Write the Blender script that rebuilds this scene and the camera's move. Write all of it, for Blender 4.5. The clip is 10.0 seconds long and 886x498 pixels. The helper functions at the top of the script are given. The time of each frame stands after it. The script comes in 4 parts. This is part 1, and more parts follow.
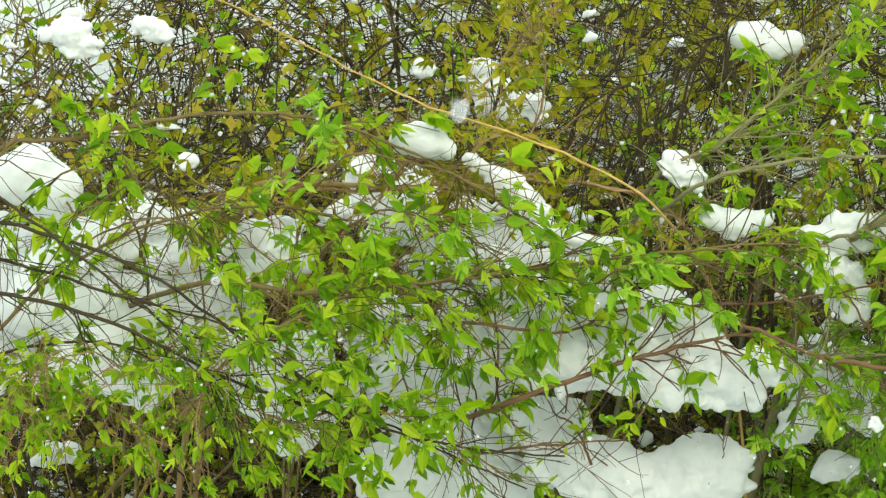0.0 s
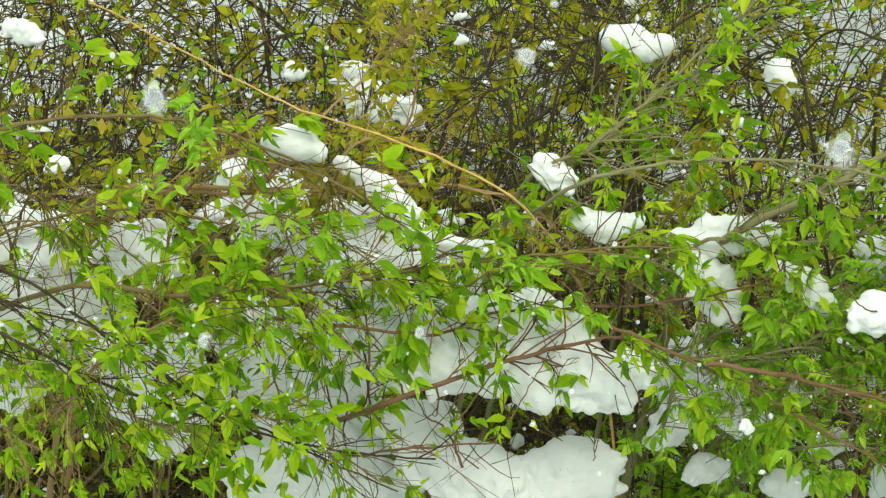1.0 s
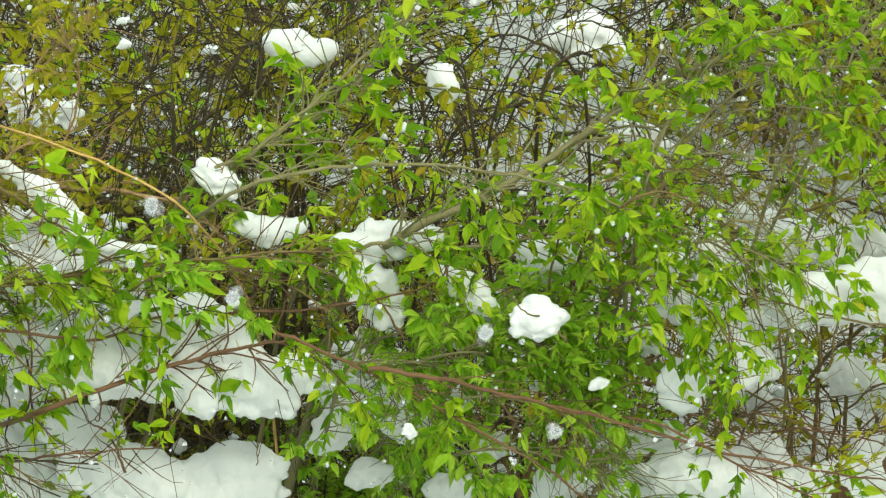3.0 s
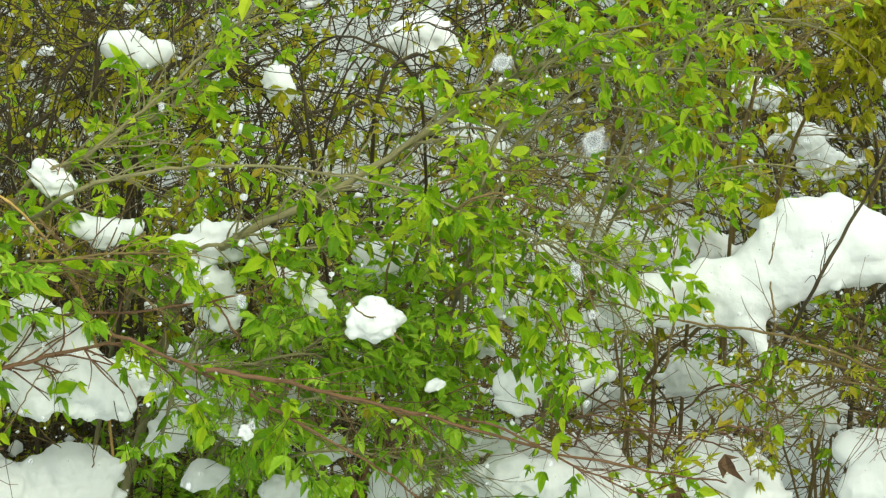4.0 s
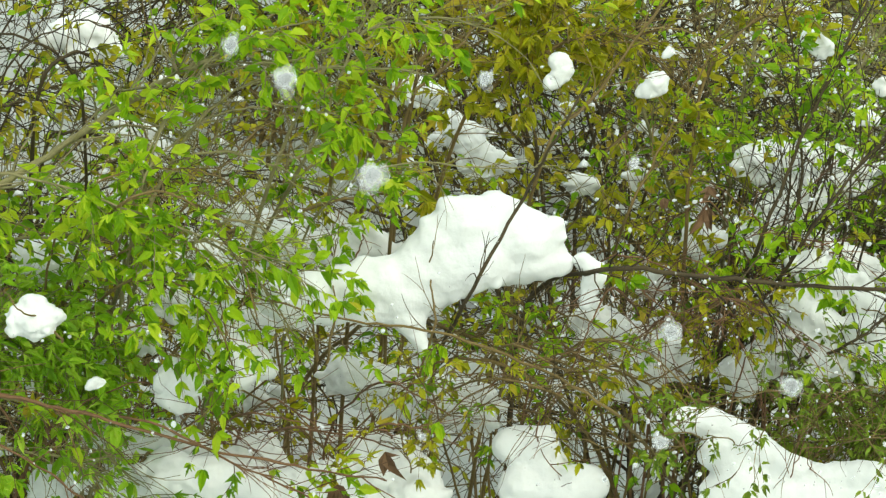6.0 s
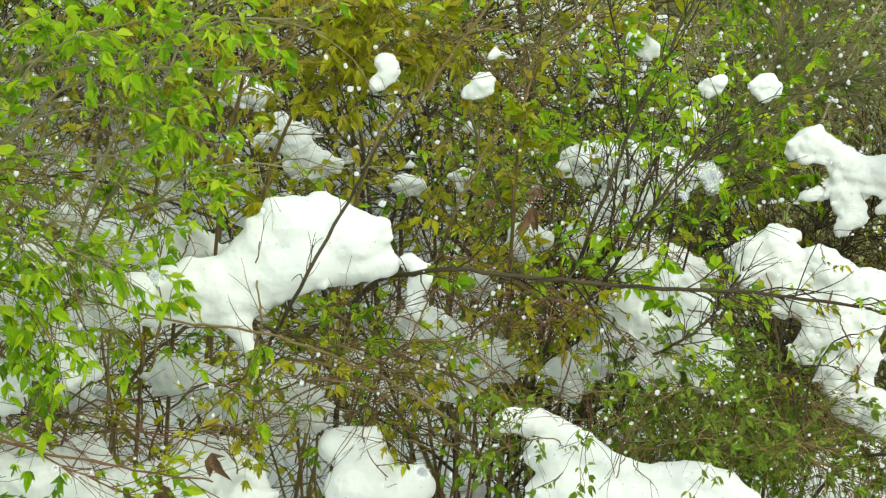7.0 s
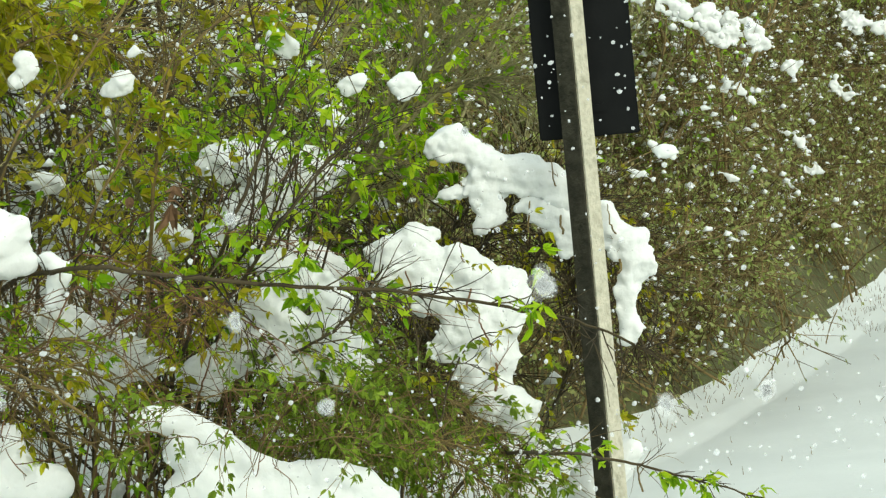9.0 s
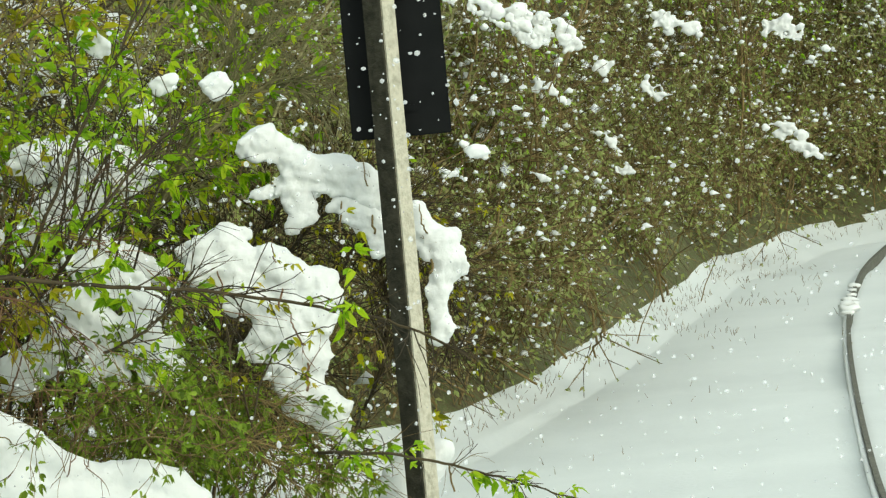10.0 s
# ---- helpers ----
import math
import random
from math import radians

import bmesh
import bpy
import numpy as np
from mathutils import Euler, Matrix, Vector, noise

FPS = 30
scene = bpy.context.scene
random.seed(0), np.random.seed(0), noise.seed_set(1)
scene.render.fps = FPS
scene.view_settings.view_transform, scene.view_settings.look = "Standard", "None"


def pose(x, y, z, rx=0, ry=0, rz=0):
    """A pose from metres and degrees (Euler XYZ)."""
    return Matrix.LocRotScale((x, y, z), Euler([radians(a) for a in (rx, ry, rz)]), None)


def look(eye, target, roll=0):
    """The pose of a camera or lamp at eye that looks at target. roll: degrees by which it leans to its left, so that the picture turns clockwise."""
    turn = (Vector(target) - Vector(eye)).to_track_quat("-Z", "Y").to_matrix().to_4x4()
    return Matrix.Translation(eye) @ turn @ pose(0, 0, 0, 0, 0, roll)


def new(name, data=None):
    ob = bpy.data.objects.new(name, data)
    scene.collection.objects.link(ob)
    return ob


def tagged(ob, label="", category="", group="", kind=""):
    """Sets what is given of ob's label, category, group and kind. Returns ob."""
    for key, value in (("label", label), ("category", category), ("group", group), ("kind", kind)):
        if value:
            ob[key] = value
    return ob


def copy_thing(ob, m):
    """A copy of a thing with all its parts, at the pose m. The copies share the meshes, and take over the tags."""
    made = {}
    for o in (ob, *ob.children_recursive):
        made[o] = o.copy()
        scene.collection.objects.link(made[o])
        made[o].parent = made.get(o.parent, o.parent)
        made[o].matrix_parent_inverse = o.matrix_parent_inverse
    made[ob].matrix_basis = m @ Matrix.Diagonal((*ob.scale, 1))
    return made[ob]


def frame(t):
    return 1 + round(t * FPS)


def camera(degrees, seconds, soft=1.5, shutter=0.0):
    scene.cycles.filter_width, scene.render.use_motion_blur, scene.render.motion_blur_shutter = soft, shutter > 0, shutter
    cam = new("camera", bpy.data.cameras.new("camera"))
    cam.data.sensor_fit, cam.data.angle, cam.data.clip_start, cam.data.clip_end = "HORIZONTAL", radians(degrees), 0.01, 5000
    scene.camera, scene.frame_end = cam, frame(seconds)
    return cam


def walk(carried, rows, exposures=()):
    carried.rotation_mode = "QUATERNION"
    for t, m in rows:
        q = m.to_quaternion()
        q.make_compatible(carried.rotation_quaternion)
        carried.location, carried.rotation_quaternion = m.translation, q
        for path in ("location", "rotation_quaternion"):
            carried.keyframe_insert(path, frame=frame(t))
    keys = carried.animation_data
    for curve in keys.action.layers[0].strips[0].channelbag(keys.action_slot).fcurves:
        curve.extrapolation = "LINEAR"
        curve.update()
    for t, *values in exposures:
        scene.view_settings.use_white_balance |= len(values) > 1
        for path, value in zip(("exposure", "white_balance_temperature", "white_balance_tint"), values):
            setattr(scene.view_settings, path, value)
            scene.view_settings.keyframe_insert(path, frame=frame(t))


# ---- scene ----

from functools import lru_cache

# ---- camera: a long lens on a rolled, panning camera ----
FOV, EYE, PITCH, ROLL, MID = 9.0, 2.6, -2.29, -5.6, 2280.0
FOCAL = 784 / math.tan(radians(FOV / 2))
cam = camera(FOV, 10.0, soft=1.3)
BASE = pose(0, 0, EYE, 90 + PITCH, 0, 0) @ pose(0, 0, 0, 0, 0, ROLL)
PAN = [  # seconds, sweep to the right, small nod
    (0.0, 0, -13), (0.5, 108, -8), (1.0, 228, -8), (1.5, 367, -8), (2.0, 516, -5), (2.5, 673, -2), (4.0, 1114, 3),
    (4.5, 1260, 2), (5.0, 1408, 2), (5.5, 1561, 0), (7.0, 2022, 1), (7.5, 2179, 0), (8.0, 2341, -2), (8.5, 2498, 0),
    (9.0, 2660, -2), (9.5, 2827, -2), (10.0, 2993, -2)]


def aim(sweep, nod):
    return BASE @ pose(0, 0, 0, 0, -math.degrees((sweep + 784 - MID) / FOCAL), 0) @ pose(0, 0, 0, math.degrees(nod / FOCAL), 0, 0)


walk(cam, [(t, aim(s, n)) for t, s, n in PAN], [(0.0, 0.43, 6500, 2), (7.5, 0.43, 6500, 2), (10.0, 0.27, 6500, 2)])


def P(u, v, d):
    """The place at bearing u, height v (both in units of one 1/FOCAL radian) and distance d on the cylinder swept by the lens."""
    a = (u - MID) / FOCAL
    return BASE @ Vector((d * math.sin(a), d * (441 - v) / FOCAL, -d * math.cos(a)))


# ---- light: a bright overcast sky while snow falls ----
world = bpy.data.worlds.new("overcast")
world.use_nodes = True
scene.world = world
wn = world.node_tree
sky = wn.nodes.new("ShaderNodeTexSky")
sky.sky_type, sky.sun_disc, sky.sun_elevation, sky.sun_rotation = "NISHITA", False, radians(26), radians(151)
sky.dust_density = 6.0
soften = wn.nodes.new("ShaderNodeMixRGB")
soften.inputs[0].default_value = 0.85
soften.inputs[2].default_value = (6.2, 6.6, 6.4, 1)
wn.links.new(sky.outputs[0], soften.inputs[1])
wn.links.new(soften.outputs[0], wn.nodes["Background"].inputs[0])
wn.nodes["Background"].inputs[1].default_value = 0.178
sun_data = bpy.data.lights.new("sun", "SUN")
sun_data.energy, sun_data.angle, sun_data.color = 0.8, radians(16), (1.0, 0.97, 0.88)
sun = new("sun", sun_data)
sun.matrix_world = look((11, -20, 11), (0, 0, 0))

# ---- materials ----


def mat(name, colours, rough=0.7, scale=8.0, bump=0.2, island=False, obj=False, transl=0.0, detail=6.0, sss=0.0, fine=60.0, gloss=0.3):
    """Noise-mottled surface between the given colours, with two scales of relief; island/obj vary it piece by piece."""
    m = bpy.data.materials.new(name)
    m.use_nodes = True
    nt, N, L = m.node_tree, m.node_tree.nodes, m.node_tree.links
    bsdf = N["Principled BSDF"]
    bsdf.inputs["Roughness"].default_value = rough
    bsdf.inputs["Specular IOR Level"].default_value = gloss
    co = N.new("ShaderNodeTexCoord")
    geo = N.new("ShaderNodeNewGeometry")
    noi = N.new("ShaderNodeTexNoise")
    noi.inputs["Scale"].default_value, noi.inputs["Detail"].default_value = scale, detail
    L.new(geo.outputs["Position"], noi.inputs["Vector"])
    src = noi.outputs["Fac"]
    if island or obj:
        mix = N.new("ShaderNodeMath")
        mix.operation = "MULTIPLY_ADD"
        mix.inputs[1].default_value = 0.75
        if island:
            L.new(geo.outputs["Random Per Island"], mix.inputs[0])
        else:
            info = N.new("ShaderNodeObjectInfo")
            L.new(info.outputs["Random"], mix.inputs[0])
        sc = N.new("ShaderNodeMath")
        sc.operation = "MULTIPLY"
        sc.inputs[1].default_value = 0.3
        L.new(src, sc.inputs[0])
        L.new(sc.outputs[0], mix.inputs[2])
        src = mix.outputs[0]
    ramp = N.new("ShaderNodeValToRGB")
    lo, hi = (0.05, 0.95) if island or obj else (0.3, 0.7)
    while len(ramp.color_ramp.elements) < len(colours):
        ramp.color_ramp.elements.new(0.5)
    for i, c in enumerate(colours):
        ramp.color_ramp.elements[i].position = lo + (hi - lo) * i / max(1, len(colours) - 1)
        ramp.color_ramp.elements[i].color = (*c, 1)
    L.new(src, ramp.inputs[0])
    L.new(ramp.outputs[0], bsdf.inputs["Base Color"])
    if bump:
        fin = N.new("ShaderNodeTexNoise")
        fin.inputs["Scale"].default_value, fin.inputs["Detail"].default_value = fine, 4.0
        L.new(geo.outputs["Position"], fin.inputs["Vector"])
        add = N.new("ShaderNodeMath")
        add.operation = "ADD"
        L.new(noi.outputs["Fac"], add.inputs[0])
        L.new(fin.outputs["Fac"], add.inputs[1])
        b = N.new("ShaderNodeBump")
        b.inputs["Strength"].default_value, b.inputs["Distance"].default_value = bump, 0.02
        L.new(add.outputs[0], b.inputs["Height"])
        L.new(b.outputs[0], bsdf.inputs["Normal"])
    if sss:
        bsdf.inputs["Subsurface Weight"].default_value = sss
        bsdf.inputs["Subsurface Radius"].default_value = (0.03, 0.035, 0.04)
    if transl:
        tr = N.new("ShaderNodeBsdfTranslucent")
        L.new(ramp.outputs[0], tr.inputs[0])
        mx = N.new("ShaderNodeMixShader")
        mx.inputs[0].default_value = transl
        L.new(bsdf.outputs[0], mx.inputs[1])
        L.new(tr.outputs[0], mx.inputs[2])
        L.new(mx.outputs[0], N["Material Output"].inputs[0])
    return m


SNOW = mat("snow", [(0.655, 0.68, 0.67), (0.71, 0.735, 0.72)], 0.6, 3.0, 0.22, fine=45)
SNOW_FIELD = mat("snow_field", [(0.545, 0.58, 0.57), (0.605, 0.64, 0.625)], 0.65, 1.2, 0.25, fine=25)
LITTER = mat("leaf_litter", [(0.04, 0.036, 0.016), (0.1, 0.09, 0.035), (0.08, 0.1, 0.03), (0.2, 0.16, 0.08)], 0.9, 14.0, 0.9)
BARK = mat("bark", [(0.045, 0.03, 0.01), (0.14, 0.1, 0.035), (0.27, 0.2, 0.075)], 0.8, 14, 0.4, island=True)
BARK_DARK = mat("dark_bark", [(0.012, 0.009, 0.005), (0.04, 0.03, 0.014), (0.11, 0.085, 0.035)], 0.8, 14, 0.4, island=True)
BARK_RED = mat("reddish_bark", [(0.07, 0.035, 0.018), (0.14, 0.075, 0.035), (0.24, 0.14, 0.07)], 0.7, 14, 0.4, island=True)
BARK_TAN = mat("tan_bark", [(0.2, 0.12, 0.05), (0.3, 0.19, 0.08), (0.38, 0.26, 0.12)], 0.7, 14, 0.4, island=True)
BARK_OLIVE = mat("olive_bark", [(0.12, 0.12, 0.05), (0.2, 0.19, 0.08), (0.26, 0.22, 0.11)], 0.7, 14, 0.4, island=True)
CANE = mat("dry_cane", [(0.4, 0.24, 0.06), (0.55, 0.36, 0.12)], 0.6, 20, 0.2)
STRAW = mat("dry_grass", [(0.08, 0.055, 0.03), (0.2, 0.15, 0.08), (0.34, 0.27, 0.15)], 0.8, 20, 0.0, island=True)
LEAF = mat("spring_leaf", [(0.06, 0.15, 0.004), (0.19, 0.37, 0.008), (0.36, 0.55, 0.014), (0.54, 0.64, 0.035)], 0.36, 30, 0.5, island=True, gloss=0.22, transl=0.5)
LEAF_DEEP = mat("deep_green_leaf", [(0.1, 0.24, 0.01), (0.3, 0.54, 0.02), (0.5, 0.68, 0.07)], 0.3, 30, 0.5, island=True, gloss=0.28, transl=0.5)
LEAF_OLIVE = mat("olive_leaf", [(0.1, 0.11, 0.005), (0.27, 0.29, 0.008), (0.42, 0.43, 0.012), (0.45, 0.34, 0.04)], 0.36, 30, 0.5, island=True, gloss=0.22, transl=0.45)
LEAF_HILL = mat("hillside_leaf", [(0.17, 0.21, 0.05), (0.25, 0.31, 0.07), (0.33, 0.38, 0.12), (0.3, 0.25, 0.11)], 0.5, 30, 0.0, island=True, transl=0.4)
LEAF_LOW = mat("low_bush_leaf", [(0.07, 0.12, 0.01), (0.17, 0.26, 0.02), (0.29, 0.4, 0.04)], 0.4, 30, 0.4, island=True, gloss=0.25, transl=0.45)
LEAF_DEAD = mat("dead_leaf", [(0.07, 0.04, 0.02), (0.17, 0.1, 0.05)], 0.8, 30, 0.0, island=True)
CONCRETE = mat("weathered_concrete", [(0.38, 0.36, 0.28), (0.5, 0.48, 0.38), (0.3, 0.29, 0.22)], 0.85, 18, 0.5)
# near-black tone that paints shade on the post's left face
POST_SHADE = mat("post_shade", [(0.02, 0.02, 0.014), (0.05, 0.048, 0.034)], 0.9, 18, 0.5, gloss=0.1)
STEEL_BLACK = mat("black_sheet_steel", [(0.004, 0.005, 0.005), (0.007, 0.008, 0.008)], 0.75, 9, 0.05, gloss=0.12)
RAIL_STEEL = mat("rusty_rail_steel", [(0.05, 0.05, 0.035), (0.12, 0.12, 0.09)], 0.7, 20, 0.3)


def flake(name, cover):
    """Loose ice crystals that let part of what lies behind show through."""
    m = mat(name, [(0.9, 0.93, 0.94), (0.95, 0.95, 0.95)], 0.5, 20, 0.0, transl=0.5)
    fn = m.node_tree
    thin = fn.nodes.new("ShaderNodeMixShader")
    thin.inputs[0].default_value = cover
    fn.links.new(fn.nodes.new("ShaderNodeBsdfTransparent").outputs[0], thin.inputs[1])
    fn.links.new(fn.nodes["Material Output"].inputs[0].links[0].from_socket, thin.inputs[2])
    fn.links.new(thin.outputs[0], fn.nodes["Material Output"].inputs[0])
    return m


FLAKE_SOFT, FLAKE_VEIL = flake("soft_flake", 0.4), flake("fluffy_flake", 0.13)

# ---- mesh building ----
rng = np.random.default_rng(11)


class Geo:
    """Collects vertices and faces of one mesh."""

    def __init__(self):
        self.v, self.f, self.n = [], [], 0

    def add(self, verts, faces):
        verts = np.asarray(verts, float)
        self.v.append(verts)
        self.f.extend(tuple(i + self.n for i in f) for f in faces)
        self.n += len(verts)

    def tube(self, pts, r0, r1, sides=4):
        pts = np.asarray(pts, float)
        k = len(pts)
        tan = np.gradient(pts, axis=0)
        tan /= np.linalg.norm(tan, axis=1)[:, None] + 1e-9
        ref = np.array((0.13, 0.97, 0.2))
        a = np.cross(tan, ref)
        a /= np.linalg.norm(a, axis=1)[:, None] + 1e-9
        b = np.cross(tan, a)
        rad = np.linspace(r0, r1, k)
        ang = np.arange(sides) * 2 * math.pi / sides
        ring = pts[:, None] + rad[:, None, None] * (a[:, None] * np.cos(ang)[None, :, None] + b[:, None] * np.sin(ang)[None, :, None])
        faces = [(i * sides + j, i * sides + (j + 1) % sides, (i + 1) * sides + (j + 1) % sides, (i + 1) * sides + j)
                 for i in range(k - 1) for j in range(sides)]
        faces += [tuple(range(sides)), tuple(range((k - 1) * sides, k * sides))[::-1]]
        self.add(ring.reshape(-1, 3), faces)

    def leaf(self, at, way, up, length, width, droop=0.2):
        way = way / (np.linalg.norm(way) + 1e-9)
        side = np.cross(way, up)
        side /= np.linalg.norm(side) + 1e-9
        nor = np.cross(side, way)
        cup, twist = 0.02 + 0.16 * rng.random(), 0.3 * (rng.random() - 0.5)
        c = lambda s, w, h: at + way * length * s + side * width * w + nor * length * (h + twist * w)
        if rng.random() < 0.35:
            self.add([at, c(.5, -.75, -droop * .3), c(.36, -.16, 0), c(.62, -.2, -.04), c(1, 0, -droop), c(.62, .2, -.04), c(.36, .16, 0), c(.46, .8, -droop * .4), c(.3, 0, -.06)],
                     [(0, 8, 2, 1), (8, 3, 2), (8, 5, 4, 3), (8, 6, 5), (0, 7, 6, 8)])
        else:
            a, b = 0.24 + 0.1 * rng.random(), 0.58 + 0.14 * rng.random()
            self.add([at, c(a, -.44, cup), c(a, 0, -.05), c(a + .05, .42, cup), c(b, -.32, cup - droop * .35), c(b, 0, -droop * .5), c(b - .04, .38, cup - droop * .35), c(1, 0, -droop)],
                     [(0, 2, 1), (0, 3, 2), (1, 2, 5, 4), (2, 3, 6, 5), (4, 5, 7), (5, 6, 7)])

    def blob(self, at, r, flat=0.7, level=1):
        """A small uneven lump."""
        v, f = lump_base(level)
        k = 1 + (0.28 if level else 0.6) * (rng.random(len(v)) - 0.5) * 2
        self.add(np.asarray(at) + v * k[:, None] * np.array((r, r, r * flat)), f)

    def mesh(self, name, material, smooth=True):
        me = bpy.data.meshes.new(name)
        me.from_pydata(np.concatenate(self.v) if self.v else [], [], self.f)
        me.materials.append(material)
        if smooth:
            me.polygons.foreach_set("use_smooth", [True] * len(me.polygons))
        return me


@lru_cache(None)
def lump_base(level=1):
    bm = bmesh.new()
    bmesh.ops.create_icosphere(bm, subdivisions=level + 1, radius=1)
    bm.verts.ensure_lookup_table()
    v = np.array([x.co for x in bm.verts])
    f = [tuple(x.index for x in p.verts) for p in bm.faces]
    bm.free()
    return v, f


def part(name, geo, material, parent, label="", kind="", smooth=True):
    ob = new(name, geo.mesh(name, material, smooth))
    ob.parent = parent
    return tagged(ob, label, kind=kind)


def thing(name, at, label, category, group=""):
    ob = new(name)
    ob.location = at
    ob.empty_display_size = 0.1
    return tagged(ob, label, category, group)


def smooth_path(pts, per=6):
    """Catmull-Rom through the points."""
    p = [np.asarray(q, float) for q in pts]
    p = [2 * p[0] - p[1]] + p + [2 * p[-1] - p[-2]]
    out = []
    for i in range(1, len(p) - 2):
        for s in np.linspace(0, 1, per, endpoint=False):
            a, b, c, d = p[i - 1:i + 3]
            out.append(0.5 * (2 * b + (c - a) * s + (2 * a - 5 * b + 4 * c - d) * s * s + (3 * b - a - 3 * c + d) * s ** 3))
    out.append(p[-2])
    return np.array(out)


UP = np.array((0, 0, 1.0))
TOWARD = np.array((0, -1.0, 0))


def unit(v):
    return v / (np.linalg.norm(v) + 1e-9)


def wander(start, way, length, steps=5, bend=0.35, sag=0.0):
    pts, w = [np.asarray(start, float)], unit(np.asarray(way, float))
    curl = (rng.random(3) - 0.5) * np.array((1, .5, 1)) * min(bend, 0.6) * 1.1
    for _ in range(steps):
        w = unit(w + curl + bend * (rng.random(3) - 0.5) * np.array((1, .6, 1)) - sag * UP)
        pts.append(pts[-1] + w * length / steps)
    return np.array(pts)


def leaf_tuft(geo, at, way, n, size, spread=1.0):
    """A bud burst: n leaves fanning from one node."""
    for _ in range(n):
        w = unit(unit(way) * 0.5 + spread * (rng.random(3) - 0.5) * 2 * np.array((1, .6, .8)) - 0.4 * UP)
        n_up = unit(UP * 0.6 + TOWARD * 0.9 + (rng.random(3) - 0.5) * 1.1)
        s = size * (0.42 + 0.78 * rng.random() ** 1.2)
        geo.leaf(at + w * 0.006, w, n_up, s, s * (0.32 + 0.26 * rng.random()), 0.6 * rng.random() - 0.05)


# ---- terrain ----
def ground_at(u, v, z=0.0):
    a, b = P(u, v, 10), P(u, v, 60)
    return a + (b - a) * ((z - a.z) / (b.z - a.z))


EDGE = [(-60.0, 26.6), (2.9, 26.6)] + [tuple(ground_at(u, v).xy) for u, v in ((3795, 798), (3900, 748), (4030, 664), (4150, 584), (4260, 502), (4400, 446), (4560, 412), (4760, 376))]
EDGE.append((60.0, EDGE[-1][1] + 40))


@lru_cache(None)
def edge_y(x):
    """Distance at which the flat snow ends and the slope begins."""
    xs, ys = zip(*EDGE)
    return float(np.mean(np.interp([x - 0.4, x - 0.2, x, x + 0.2, x + 0.4], xs, ys))) + 0.12 * noise.noise(Vector((x * 2.1, 0, 0))) * (x < 20)


def ground_z(x, y):
    s = y - edge_y(round(max(-30, min(x, 30)), 3))
    bump = 0.05 * noise.noise(Vector((x * .5, y * .5, 0))) + 0.02 * noise.noise(Vector((x * 2, y * 2, 3)))
    rise = 0.0 if s < -0.6 else (0.5 * (s + math.sqrt(s * s + 0.15)))
    k = min(1, max(0, (x - 2) / 2.5))
    return bump * max(0, 1 - abs(y) / 300) + min((0.95 - 0.35 * k) * rise, 9 + 0.06 * rise)


def make_ground():
    xs = np.concatenate([[-3000, -800, -200, -60, -25, -12], np.arange(-9, 3, 0.25), np.arange(3, 14.01, 0.08), [16, 20, 28, 50, 120, 400, 3000]])
    ss = np.concatenate([[-3000, -500, -100, -60, -40, -30, -24, -18, -14, -11, -9, -7.5], np.arange(-6.5, -1, 0.5), np.arange(-1, 8, 0.16), np.arange(8, 14, 0.6), [18, 30, 60, 150, 500, 3000]])
    g = Geo()
    vs = []
    for s in ss:
        for x in xs:
            y = edge_y(round(max(-30, min(x, 30)), 3)) + s
            vs.append((x, y, ground_z(x, y)))
    w = len(xs)
    g.add(vs, [(j * w + i, j * w + i + 1, (j + 1) * w + i + 1, (j + 1) * w + i) for j in range(len(ss) - 1) for i in range(w - 1)])
    me = g.mesh("ground", SNOW_FIELD)
    me.materials.append(LITTER)
    for p in me.polygons:
        c = p.center
        wob = noise.noise(Vector((c.x * 1.5, c.y * 1.2, 7)))
        if c.x > 2.9 + 0.4 * wob and c.y > edge_y(round(c.x, 3)) + 0.1 + 0.12 * wob:
            p.material_index = 1
    tagged(new("ground", me), "snow-covered ground rising into a thicket-grown slope", "ground", kind="structure")


make_ground()


# ---- snow on the bushes ----
cloud = bpy.data.textures.new("snow_lumps", "CLOUDS")
cloud.noise_scale, cloud.noise_depth = 0.16, 4
crumb = bpy.data.textures.new("snow_crumbs", "CLOUDS")
crumb.noise_scale, crumb.noise_depth = 0.05, 4


def joined(balls):
    """Groups of overlapping lumps."""
    groups, dense = [], [balls[0]]
    for a, b in zip(balls, balls[1:]):
        gap = math.hypot(a[0] - b[0], a[1] - b[1])
        if gap < 1.8 * (a[2] + b[2]):
            n = max(1, int(gap / (0.55 * min(a[2], b[2]))))
            dense += [tuple(p + (q - p) * i / n for p, q in zip(a, b)) for i in range(1, n)]
        dense.append(b)
    for b in dense:
        hit = [g for g in groups if any(math.hypot(b[0] - c[0], b[1] - c[1]) < 0.85 * (b[2] + c[2]) for c in g)]
        groups = [g for g in groups if g not in hit] + [sum(hit, []) + [b]]
    return groups


